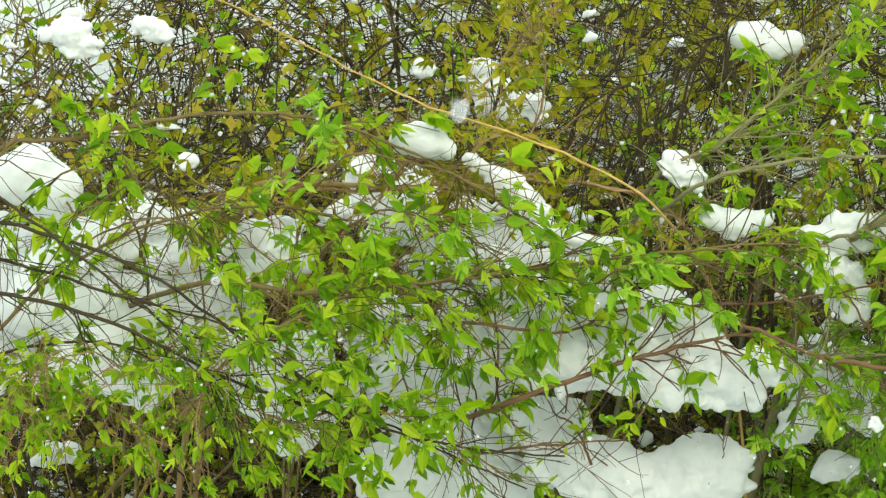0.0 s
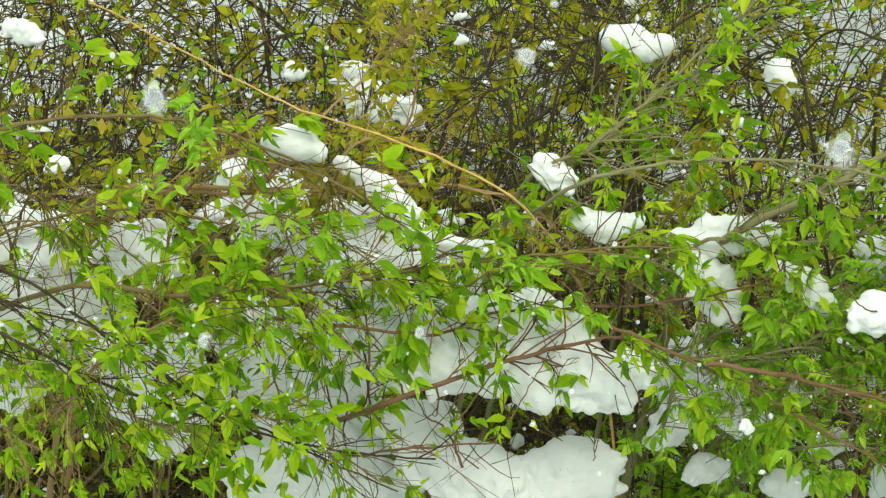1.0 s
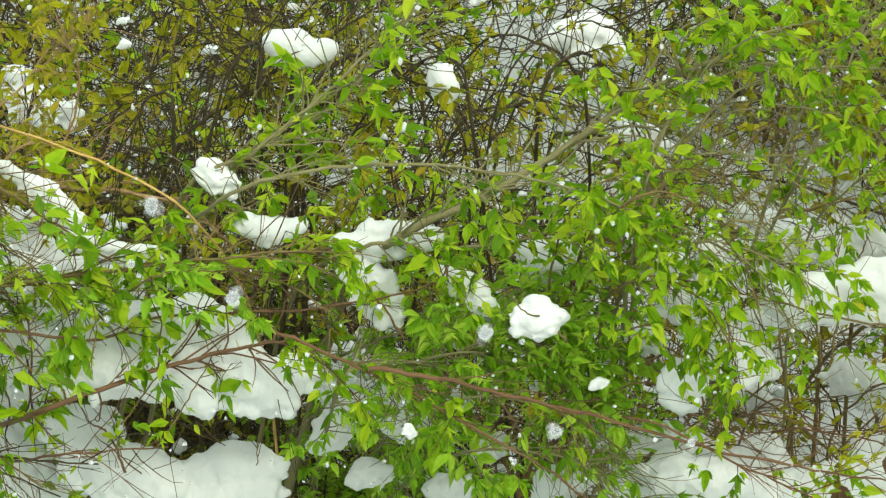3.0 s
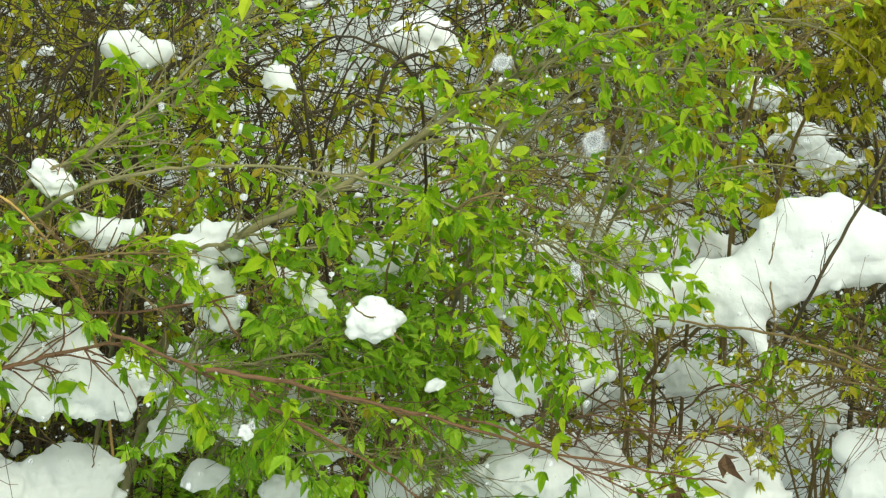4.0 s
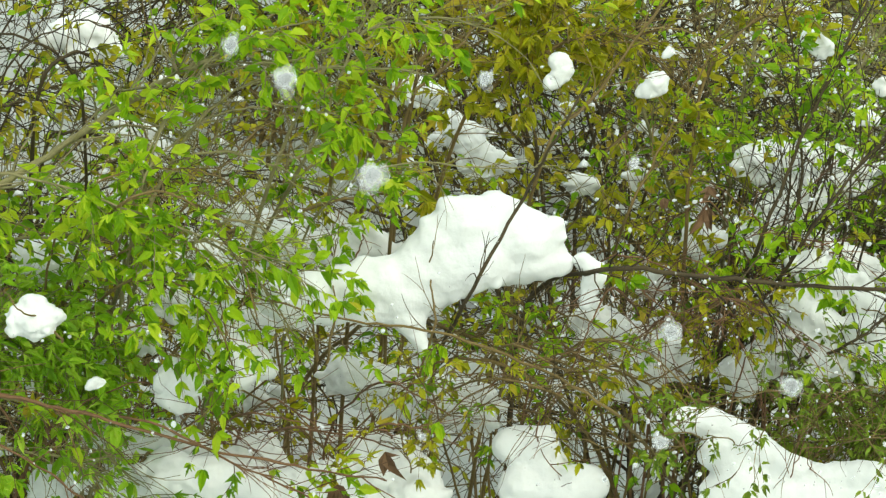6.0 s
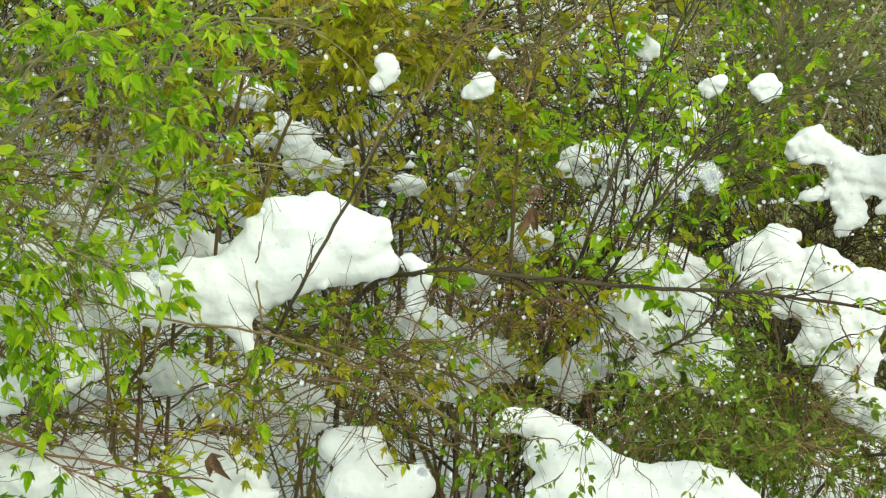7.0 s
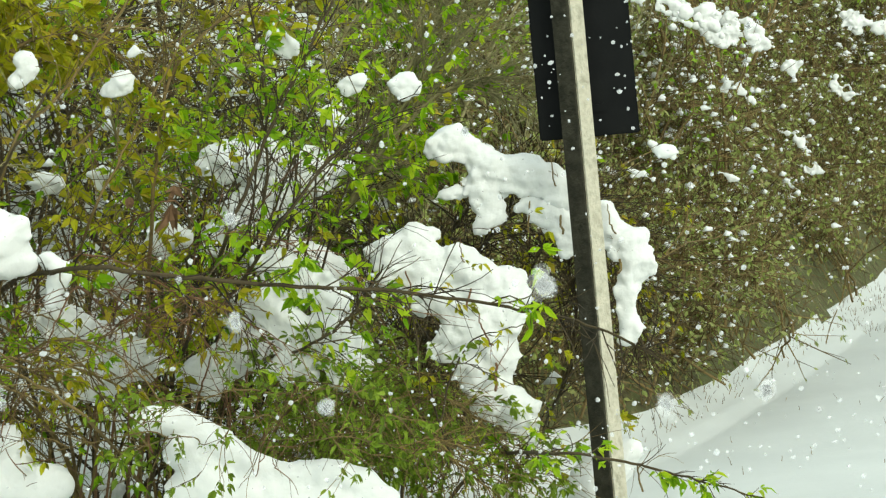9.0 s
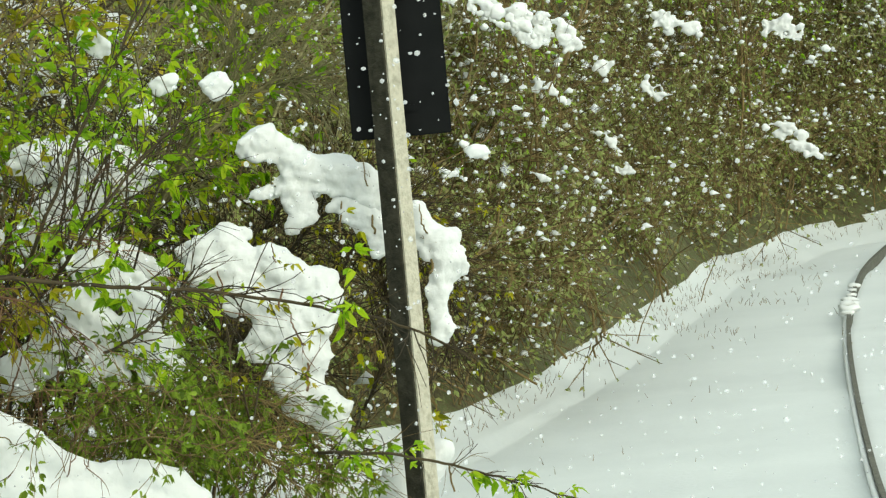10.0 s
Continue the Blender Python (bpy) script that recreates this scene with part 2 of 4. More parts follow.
def snow_clump(balls, d, label, seed=0, name="snow_clump"):
    """A settled pillow of snow grown from overlapping lumps: (bearing, height, radius) in lens units at distance d."""
    r = np.random.default_rng(seed + 100)
    g = Geo()
    v0, f0 = lump_base()
    k = d / FOCAL
    ragged = any(w in label for w in ("cascade", "arched", "bank", "scrap", "scattered", "tuft", "veil", "wedge", "tatters", "shell", "torn", "patch", "ledge", "heap", "lobe"))
    big = max(b[2] for b in balls)
    if len(balls) < 3:
        balls = balls + [(u + q * a, v + q * b, q * c) for u, v, q in balls for a, b, c in ((r.uniform(.5, .9), r.uniform(-.1, .3), r.uniform(.5, .75)), (-r.uniform(.4, .9), r.uniform(0, .4), r.uniform(.4, .7)))]
    for u, v, rad in balls:
        rad = rad * (0.94 + 0.12 * r.random())
        at = np.array(P(u, v, d + (r.random() - .5) * 0.35 * rad * k))
        g.add(at + v0 * rad * k * np.array((1.08, .8, 0.9)), f0)
        for _ in range(11 if ragged else 4):
            a = 0.25 - (math.pi + 0.5) * r.random() if ragged else r.random() * 6.283
            rr = rad * k * (0.1 + (0.3 if ragged else 0.24) * r.random() ** 1.4)
            out = 0.82 + (0.36 if ragged else 0.12) * r.random() if math.sin(a) < 0.3 else 0.8 + 0.14 * r.random()
            off = np.array((math.cos(a) * 1.08, -0.35 + r.random() * .4, math.sin(a) * .9)) * rad * k * out
            g.add(at + off + v0 * rr * np.array((1.2, 1, .75 + .4 * r.random())), f0)
    ob = new(name, g.mesh(name, SNOW))
    rm = ob.modifiers.new("blend", "REMESH")
    rm.mode, rm.voxel_size, rm.use_smooth_shade = "VOXEL", 0.011 if big > 30 else 0.008, True
    sm = ob.modifiers.new("settle", "SMOOTH")
    sm.factor, sm.iterations = 0.6, (5 if ragged else 14) if big > 30 else 4
    dp = ob.modifiers.new("lumps", "DISPLACE")
    dp.texture, dp.mid_level, dp.texture_coords = cloud, 0.5, "GLOBAL"
    dg = ob.modifiers.new("crumbs", "DISPLACE")
    dg.texture, dg.mid_level, dg.texture_coords = crumb, 0.5, "GLOBAL"
    dp.strength, dg.strength = (0.06, 0.03) if ragged else (0.03, 0.012)
    return tagged(ob, label, "snow", "snow clumps on the bushes")


CLUMPS = []


def clump(d, label, *balls):
    CLUMPS.append((d, label, list(balls)))


clump(24.0, "rounded cap of fresh snow on bent twigs", (722, 258, 30), (755, 262, 38), (785, 278, 22))
clump(24.2, "ragged snow bank trailing down behind green leaves", (830, 298, 13), (870, 315, 17), (905, 342, 24), (938, 375, 27), (962, 412, 20), (1000, 438, 15), (1050, 453, 20), (1095, 450, 16))
clump(24.6, "broad mass of snow over low drooping twigs", (40, 330, 55), (95, 355, 55), (60, 300, 40), (200, 430, 55), (120, 480, 70), (60, 560, 60), (220, 540, 60), (290, 600, 55), (150, 640, 70), (260, 680, 60))
clump(24.6, "tuft of snow between green leaves", (450, 440, 40), (490, 430, 45), (470, 480, 42), (520, 470, 35))
clump(24.7, "low white snow pillow beneath thin branches", (430, 640, 55), (480, 720, 50), (540, 640, 50), (520, 780, 50), (600, 700, 40))
clump(24.1, "wide snow bank lying over a low bush", (860, 480, 40), (900, 520, 45), (960, 560, 55), (1020, 580, 60), (1090, 590, 65), (1160, 570, 60), (1220, 600, 50), (1010, 650, 60), (1080, 660, 55), (1180, 650, 60), (1250, 660, 55), (1300, 690, 50), (1340, 660, 40), (1180, 700, 40), (930, 650, 50), (880, 600, 40))
clump(24.6, "thick snow lobe at the foot of a bush", (960, 770, 40), (1010, 820, 55), (1070, 840, 60), (1110, 860, 55), (930, 740, 40), (1000, 745, 40))
clump(24.6, "squarish snow lobe with a cleft beside it", (1190, 830, 40), (1230, 820, 50), (1270, 820, 45), (1280, 870, 45), (1200, 880, 45))
clump(24.5, "pair of snow balls caught in twigs", (1315, 75, 30), (1345, 80, 36), (1335, 100, 28), (1400, 88, 25))
clump(24.3, "upright oval lump of snow on a twig", (1604, 130, 22), (1612, 158, 24), (1598, 145, 18))
clump(24.2, "ragged tuft of snow on a bent branch", (1195, 295, 24), (1215, 315, 26), (1225, 330, 20))
clump(24.2, "flat snow cushion over green leaves", (1260, 395, 24), (1300, 410, 26), (1350, 400, 20), (1480, 410, 24), (1530, 410, 26), (1580, 420, 28), (1490, 440, 30), (1430, 430, 22))
clump(24.2, "broken snow ledge on a leafy bush", (1460, 470, 34), (1490, 520, 36), (1520, 560, 22), (1600, 480, 18), (1640, 500, 26), (1670, 520, 20), (1690, 555, 18))
clump(23.7, "star-shaped snow patch lying on green leaves", (1750, 560, 22), (1775, 548, 30), (1800, 562, 26), (1772, 570, 30))
clump(24.6, "snow lump pierced by a thin dark stem", (1770, 450, 34), (1800, 470, 40), (1830, 450, 34), (1800, 440, 30))
clump(24.0, "small snow heap between bare stems", (2070, 560, 36), (2110, 580, 42), (2090, 540, 30), (2130, 640, 40), (2160, 640, 34), (2040, 690, 34), (2030, 660, 26))
clump(24.0, "long heavy snow pillow bending its branches", (2212, 530, 42), (2240, 545, 46), (2260, 520, 46), (2300, 508, 40), (2340, 505, 46), (2400, 498, 52), (2450, 478, 56), (2500, 430, 56), (2540, 400, 60), (2590, 408, 70), (2640, 425, 66), (2675, 450, 44), (2700, 468, 30), (2560, 460, 58), (2470, 520, 46), (2380, 535, 38), (2290, 550, 34), (2435, 560, 30), (2455, 600, 17), (2468, 630, 11))
clump(24.0, "drooping tip of snow on a twig", (2745, 462, 16), (2765, 480, 20), (2760, 510, 18), (2752, 540, 14))
clump(24.15, "two snow lumps stacked on a low stump", (2630, 790, 42), (2660, 790, 48), (2680, 830, 45), (2650, 860, 50), (2750, 860, 42), (2720, 880, 48))
clump(24.3, "scattered snow under bare twigs", (2360, 800, 40), (2410, 790, 30), (2440, 830, 36), (2330, 850, 45), (2200, 860, 45), (2080, 850, 50), (2010, 830, 40), (2250, 880, 60), (2450, 880, 50))
clump(24.5, "round snow ball hanging among leaves", (2703, 110, 20), (2712, 125, 18), (2690, 148, 16))
clump(25.6, "snow wedge caught between dark twigs", (2510, 215, 24), (2540, 235, 26), (2560, 285, 30), (2590, 290, 26), (2490, 245, 18))
clump(25.6, "veil of snow behind hanging leaves", (2440, 150, 26), (2470, 165, 24), (2420, 170, 18))
clump(25.4, "scattered snow lying behind a screen of stems", (3050, 285, 34), (3100, 280, 44), (3160, 290, 46), (3220, 310, 42), (3130, 350, 44), (3060, 420, 40), (3120, 440, 48), (3190, 460, 46), (3240, 480, 36))
clump(25.4, "scattered snow at the foot of bare stems", (3060, 540, 36), (3120, 560, 44), (3090, 620, 44), (3020, 660, 40))
clump(25.2, "scattered snow seen through a tangle of twigs", (2180, 400, 34), (2240, 420, 36), (2150, 450, 30), (2330, 660, 40), (2400, 690, 44), (2480, 700, 40), (2560, 720, 44))
clump(25.3, "scattered snow under fine brown twigs", (2760, 560, 34), (2830, 600, 40), (2900, 640, 40), (2780, 680, 36), (2950, 420, 30))
clump(24.5, "small snow ball on a twig end", (2896, 96, 11), (2900, 92, 9))
clump(24.5, "torn snow scrap on thin twigs", (2860, 158, 15), (2878, 145, 16), (2850, 165, 10))
clump(24.5, "bright snow scrap high in the leaves", (3155, 75, 18), (3170, 90, 16), (3145, 65, 12))
clump(24.5, "snow tatters hung between leaves", (3280, 150, 18), (3300, 140, 14), (3375, 148, 20), (3385, 160, 14), (3240, 205, 14), (3255, 215, 12))
clump(25.14, "big overhanging snow cap on an arched bush", (3435, 262, 20), (3460, 252, 32), (3490, 262, 24), (3528, 298, 30), (3570, 303, 33), (3610, 315, 33), (3645, 330, 31), (3675, 345, 28), (3500, 322, 24), (3520, 350, 22), (3536, 380, 17), (3512, 402, 11), (3470, 338, 15), (3448, 346, 11), (3600, 362, 20), (3640, 385, 25), (3672, 410, 24), (3664, 442, 15))
clump(25.14, "drooping snow shell on arched bare twigs", (3730, 370, 20), (3745, 410, 28), (3770, 430, 32), (3785, 470, 26), (3775, 490, 22), (3760, 540, 16), (3775, 575, 20), (3770, 600, 14))
clump(24.8, "cascade of snow hanging down a collapsed bush", (3325, 445, 19), (3350, 440, 28), (3370, 480, 33), (3420, 520, 40), (3390, 425, 29), (3400, 460, 31), (3440, 470, 35), (3480, 470, 38), (3520, 500, 38), (3500, 540, 40), (3450, 540, 31), (3545, 500, 31), (3575, 490, 15), (3550, 560, 35), (3470, 590, 38), (3440, 620, 22), (3520, 600, 38), (3540, 640, 36), (3500, 660, 35), (3540, 700, 35), (3570, 720, 31), (3520, 720, 26), (3590, 750, 19), (3602, 790, 11), (3600, 830, 9))
clump(24.5, "pale snow patch behind thin stems", (3150, 470, 34), (3200, 500, 34), (3250, 540, 30), (3130, 540, 30), (3200, 600, 40), (3240, 590, 40), (3270, 640, 36), (3290, 680, 24), (3180, 650, 36), (3300, 610, 18))
clump(25.2, "snow hummock at the foot of the post", (3590, 890, 40), (3560, 895, 30), (3640, 900, 36), (3720, 800, 24), (3705, 830, 24), (3700, 870, 44), (3770, 800, 30))
clump(23.9, "smooth snow mound below the thicket", (2915, 745, 26), (2955, 745, 28), (3000, 758, 30), (3040, 785, 32), (3085, 815, 34), (3130, 842, 34), (3170, 850, 32), (3215, 842, 32), (3255, 838, 30), (3300, 858, 32), (3340, 885, 30), (2985, 800, 36), (3040, 840, 42), (3000, 870, 44), (3090, 880, 46), (3160, 900, 46), (3240, 900, 46), (3310, 920, 44), (2980, 940, 50))
clump(24.95, "wide snow bank glimpsed behind leafy sprays", (650, 320, 40), (700, 350, 48), (690, 410, 40), (760, 400, 55), (830, 400, 45), (800, 470, 60), (880, 450, 50), (900, 520, 60), (960, 490, 45), (1010, 500, 40), (840, 560, 60), (1060, 520, 40))
clump(24.95, "snow bank under low leafy branches", (650, 560, 55), (720, 600, 60), (790, 650, 60), (700, 680, 55), (840, 720, 60), (760, 760, 65), (860, 810, 60), (690, 840, 60), (900, 870, 60))
clump(24.95, "snow bank showing between dark crossing twigs", (300, 480, 50), (360, 540, 55), (330, 620, 60), (400, 560, 50), (240, 400, 45), (330, 420, 40))
clump(24.95, "snow bank beneath a blurred screen of twigs", (-20, 430, 60), (30, 480, 60), (-10, 640, 60))
clump(24.5, "low snow bank behind a reddish bramble", (1890, 760, 25), (1940, 780, 30), (2000, 770, 28), (2060, 800, 31), (1930, 850, 36), (2010, 870, 36), (2120, 830, 33), (2180, 790, 28), (2200, 870, 36), (1850, 840, 28))
clump(25.6, "veil of snow behind young leaves", (850, 140, 26), (870, 180, 30), (900, 210, 24), (930, 190, 22), (960, 225, 18))
clump(25.6, "veil of snow high in the thicket", (120, 70, 30), (150, 95, 26), (260, 60, 24), (290, 75, 20))
clump(25.6, "veil of snow between crossing stems", (1830, 60, 28), (1870, 40, 32), (1900, 80, 26), (1850, 100, 22), (1960, 240, 26), (1990, 260, 22))
clump(24.9, "veil of snow behind a heavy pillow", (2180, 430, 26), (2240, 420, 30), (2290, 440, 32), (2350, 420, 30), (2390, 440, 26), (2300, 400, 22))
clump(24.8, "scattered snow showing through a dense green bush", (1380, 650, 30), (1440, 700, 34), (1400, 780, 30), (1500, 690, 26), (1560, 760, 30), (1640, 700, 24), (1700, 790, 30), (1480, 840, 34), (1620, 860, 30), (1800, 850, 34), (1860, 700, 30), (1900, 640, 28), (1760, 660, 22))
clump(23.75, "small tuft of snow on green leaves", (1545, 758, 14), (1556, 764, 11))
clump(23.75, "small tuft of snow on drooping leaves", (1880, 682, 11), (1890, 676, 13))
clump(24.5, "snow bank behind drooping green sprays", (1950, 420, 28), (2000, 460, 36), (2060, 440, 30), (2110, 500, 36), (2020, 540, 34), (2150, 470, 34), (1960, 600, 32), (2080, 600, 30), (2180, 560, 30), (2200, 420, 26), (2140, 380, 22))
clump(24.6, "small snow ball among bright leaves", (3834, 270, 17), (3842, 272, 15))
clump(24.9, "tuft of snow behind hanging sprays", (2130, 390, 14), (2160, 385, 16), (2070, 470, 16), (2090, 480, 14))
rt = np.random.default_rng(77)
for k in range(110):
    u, v = -20 + 3350 * rt.random(), 300 + 580 * rt.random() ** 0.8
    if k % 5 == 0:
        v = 300 * rt.random()
    if 2180 < u < 2720 and 330 < v < 600:
        continue
    r_ = (8 + 18 * rt.random() ** 1.6) * (0.6 if v < 300 else 1)
    CLUMPS.append((25.6 + 0.6 * rt.random(), "loose tuft of snow lodged between twigs", [(u, v, r_), (u + r_ * (0.6 + rt.random()), v + r_ * (rt.random() - .3), r_ * .8), (u - r_ * rt.random(), v + r_ * rt.random(), r_ * .7)]))
for i, (d, label, balls) in enumerate(CLUMPS):
    for j, balls_ in enumerate(joined(balls)):
        snow_clump(balls_, d - (1.0 if d < 25.5 else 0.6), label, i * 7 + j)


# ---- shrubs ----
def twig_fan(tw, lf, path, n, length, r, leaf_n, leaf_size, leaf_share, sub=1, sag=0.03, start=0.15, tw_bend=0.4):
    """Side twigs sweeping forward along a stem, with leaves in loose pairs at the nodes and a fan at the tip."""
    for _ in range(n):
        i = int((start + (1 - start) * rng.random()) * (len(path) - 2))
        at = path[i] + (path[i + 1] - path[i]) * rng.random()
        along = unit(path[min(i + 1, len(path) - 1)] - path[i])
        way = unit(along * 0.9 + (rng.random(3) - 0.5) * np.array((1.5, 1.0, 1.6)) + UP * 0.1)
        ln = length * (0.4 + 1.1 * rng.random())
        p = wander(at, way, ln, 5, tw_bend, sag)
        tw.tube(p, r, r * 0.4, 3)
        leafy = rng.random() < leaf_share * (1.15 if noise.noise(Vector(at * 1.6)) > 0.0 else 0.2)
        for j in range(1, len(p)):
            if leafy and rng.random() < 0.72:
                leaf_tuft(lf, p[j], p[j] - p[j - 1], 1 + int(rng.random() * leaf_n), leaf_size, 0.9)
        if leafy:
            leaf_tuft(lf, p[-1], p[-1] - p[-2], 2 + int(rng.random() * leaf_n), leaf_size * 1.05, 0.7)
        for _s in range(sub):
            j = 1 + int(rng.random() * 3)
            q = wander(p[j], unit(p[j] - p[j - 1]) + (rng.random(3) - 0.5) * 1.3, ln * 0.6, 3, tw_bend, sag)
            tw.tube(q, r * 0.65, r * 0.3, 3)
            if leafy:
                for j in (2, 3):
                    leaf_tuft(lf, q[j], q[j] - q[j - 1], 1 + int(rng.random() * leaf_n), leaf_size, 0.8)


def long_shrub(label, stems, leaf, bark, group="shrubs along the slope", leaf_size=0.075, leaf_n=4, share=0.55, twigs=14, twig_len=0.35, category="shrub"):
    """A shrub whose long stems run through given bearings: stems = [(distance, thickness, [(u, v), ...]), ...]."""
    d0, _, p0 = stems[0]
    foot = P(*p0[0], d0)
    foot.z = ground_z(foot.x, foot.y)
    sh = thing("shrub", foot, label, category, group)
    base = np.array(foot)
    tw, lf = Geo(), Geo()
    for d, r, pts in stems:
        w = [np.array(P(u, v, d + 0.12 * math.sin(i * 1.7 + u) + (1.7 * min(1, max(0, (v - 400) / 250)) if i < 2 and pts[0][1] > 840 else 0))) for i, (u, v) in enumerate(pts)]
        path = smooth_path(w, 7)
        path += (rng.random(path.shape) - 0.5) * 0.012
        g = Geo()
        g.tube(path - base, r, r * 0.35, 6)
        part("stem", g, bark, sh)
        total = np.linalg.norm(np.diff(path, axis=0), axis=1).sum()
        twig_fan(tw, lf, path - base, int(twigs * total), twig_len, max(0.0027, r * 0.32), leaf_n, leaf_size, share)
    part("twig_growth", tw, bark, sh, kind="stuff")
    part("foliage", lf, leaf, sh, kind="stuff", smooth=False)
    return sh


def lite_twigs(tw, lf, sn, path, n, length, leaf_size, share, leaf_n, snow, snow_r, segs=4):
    """Cheap side twigs for bushes farther back."""
    for _ in range(n):
        i = int((0.1 + 0.9 * rng.random()) * (len(path) - 2))
        at = path[i] + (path[i + 1] - path[i]) * rng.random()
        way = unit(unit(path[i + 1] - path[i]) * 0.5 + (rng.random(3) - 0.5) * np.array((2.2, 1.2, 1.6)))
        p = wander(at, way, length * ((0.5 + 1.3 * rng.random()) if segs > 2 else (0.3 + 0.7 * rng.random())), segs, 0.6, 0.03)
        rr = 0.0025 + 0.004 * rng.random() ** 2
        tw.tube(p, rr, rr * 0.45, 3)
        q = wander(p[segs // 2], way + (rng.random(3) - 0.5) * 1.8, length * 0.5, 2, 0.6, 0.02)[[0, 2]]
        tw.tube(q, 0.003, 0.0013, 3)
        for c in (p[1], p[-2] if segs > 2 else 0.5 * (p[0] + p[1]), p[-1], 0.5 * (q[0] + q[1]), q[1]):
            if rng.random() < share:
                for _k in range(1 + int(rng.random() * leaf_n)):
                    w = unit((rng.random(3) - 0.5) + way * 0.4 - 0.2 * UP)
                    side = unit(np.cross(w, unit(TOWARD + UP * 0.5 + (rng.random(3) - .5) * 1.2)))
                    sz = leaf_size * (0.6 + 0.7 * rng.random())
                    lf.add([c, c + w * sz * .5 - side * sz * .27, c + w * sz - UP * sz * .15, c + w * sz * .5 + side * sz * .27], [(0, 1, 2, 3)])
            if rng.random() < snow * (0.15 + 3.0 * (noise.noise(Vector(c * 1.9)) > 0.14)):
                o = c + UP * 0.008
                v = np.array([(-1, -.6, -.3), (1, -.7, -.4), (.2, 1, -.3), (-.1, -.2, .8), (.6, -.9, .3)]) * (1 + 0.5 * (rng.random((5, 3)) - .5))
                sn.add(o + v * snow_r * (0.3 + 1.3 * rng.random() ** 3) * np.array((1.3, 1, .9)), [(0, 1, 4), (1, 2, 3), (2, 0, 3), (0, 4, 3), (4, 1, 3), (0, 2, 1)])


def thicket_shrub(label, at, height, spread, n_stem, leaf, bark, leaf_size=0.05, share=0.4, twigs=16, twig_len=0.45, leaf_n=3, r=0.011, snow=0.0, snow_r=0.02, width=0.9, segs=4, group="shrubs along the slope"):
    """A many-stemmed bush rising from the ground, its stems arching far out to the sides."""
    foot = Vector((at[0], at[1], ground_z(at[0], at[1]) - 0.05))
    sh = thing("shrub", foot, label, "shrub", group)
    tw, lf, sn = Geo(), Geo(), Geo()
    for _ in range(n_stem):
        a = (rng.random() - 0.5) * 2
        h = height * (0.45 + 0.6 * rng.random())
        top = np.array((a * spread, (rng.random() - 0.5) * 0.9, h * (1 - 0.3 * abs(a))))
        start = np.array(((rng.random() - .5) * width, (rng.random() - .5) * 0.5, 0))
        mid_ = start * 0.6 + top * 0.4 + np.array((0, 0, h * 0.15)) + (rng.random(3) - .5) * 0.35
        path = smooth_path([start, mid_, top, top + np.array((a * 0.9 + (rng.random() - .5) * .8, 0, -0.35 + 0.5 * rng.random()))], 5)
        path[1:] += (rng.random(path[1:].shape) - .5) * 0.04
        g = Geo()
        g.tube(path, r * (0.5 + 0.8 * rng.random()), r * 0.3, 5)
        part("stem", g, bark, sh)
        lite_twigs(tw, lf, sn, path, twigs, twig_len, leaf_size, share, leaf_n, snow, snow_r, segs)
    part("twig_growth", tw, bark, sh, kind="stuff")
    part("foliage", lf, leaf, sh, kind="stuff")
    if sn.n:
        part("snow_dusting", sn, SNOW, sh, "small tufts of fresh snow", kind="stuff")
    return sh


def on_ground(u, d):
    p = P(u, 441, d)
    return (p.x, p.y)


def set_down(ob, at, turn):
    copy_thing(ob, Matrix.Translation((at[0], at[1], ground_z(*at) - 0.05)) @ pose(0, 0, 0, 0, 0, turn))


# the thicket at the back, in front of and upon the white slope
rb = random.Random(9)
back = [thicket_shrub("dense bare-stemmed shrub with small young leaves", on_ground(300, 26.0), 2.6, 1.7, 16, LEAF_OLIVE, BARK_DARK, 0.066, 0.44, 24, 0.7, snow=0.05, snow_r=0.03),
        thicket_shrub("tangled brown shrub with sparse spring leaves", on_ground(900, 26.2), 2.6, 1.7, 16, LEAF_OLIVE, BARK, 0.06, 0.38, 24, 0.7, snow=0.05, snow_r=0.03),
        thicket_shrub("tangled shrub with fresh green leaves", on_ground(1500, 26.2), 2.6, 1.7, 14, LEAF, BARK_DARK, 0.07, 0.42, 22, 0.7, snow=0.05, snow_r=0.03)]
for i, u in enumerate([-80, 620, 1200, 1750, 2860, 1380, 1060, 60, 190, 330]):
    set_down(back[i % 2 if i > 2 else i % 3], on_ground(u, 26.0 + 0.4 * (i % 2)), rb.uniform(-30, 30) + (180 if i % 3 == 0 else 0))
for i, u in enumerate([0, 380, 760, 1150, 1550, 2300, 2600, 2820, -150, 300, 700, 1350, 3000]):
    set_down(back[(i * 2) % 3], on_ground(u, 27.6 + 0.5 * (i % 3) + (0.9 if i > 8 else 0)), rb.uniform(-30, 30) + (180 if i % 2 == 0 else 0))

# mid thicket, just behind the snow clumps
mid = [thicket_shrub("thin-stemmed shrub with fresh green leaves", on_ground(1450, 24.9), 2.6, 1.5, 7, LEAF, BARK_DARK, 0.075, 0.26, 12, 0.65, r=0.007),
       thicket_shrub("mostly bare brown shrub with opening buds", on_ground(2300, 24.9), 2.6, 1.5, 8, LEAF_OLIVE, BARK, 0.06, 0.26, 11, 0.65, r=0.007)]
for i, u in enumerate([100, 520, 1000, 1950, 3000]):
    set_down(mid[1 if u > 1900 else 0], on_ground(u, 24.9 + 0.3 * (i % 3)), rb.uniform(-35, 35) + (180 if i % 2 else 0))

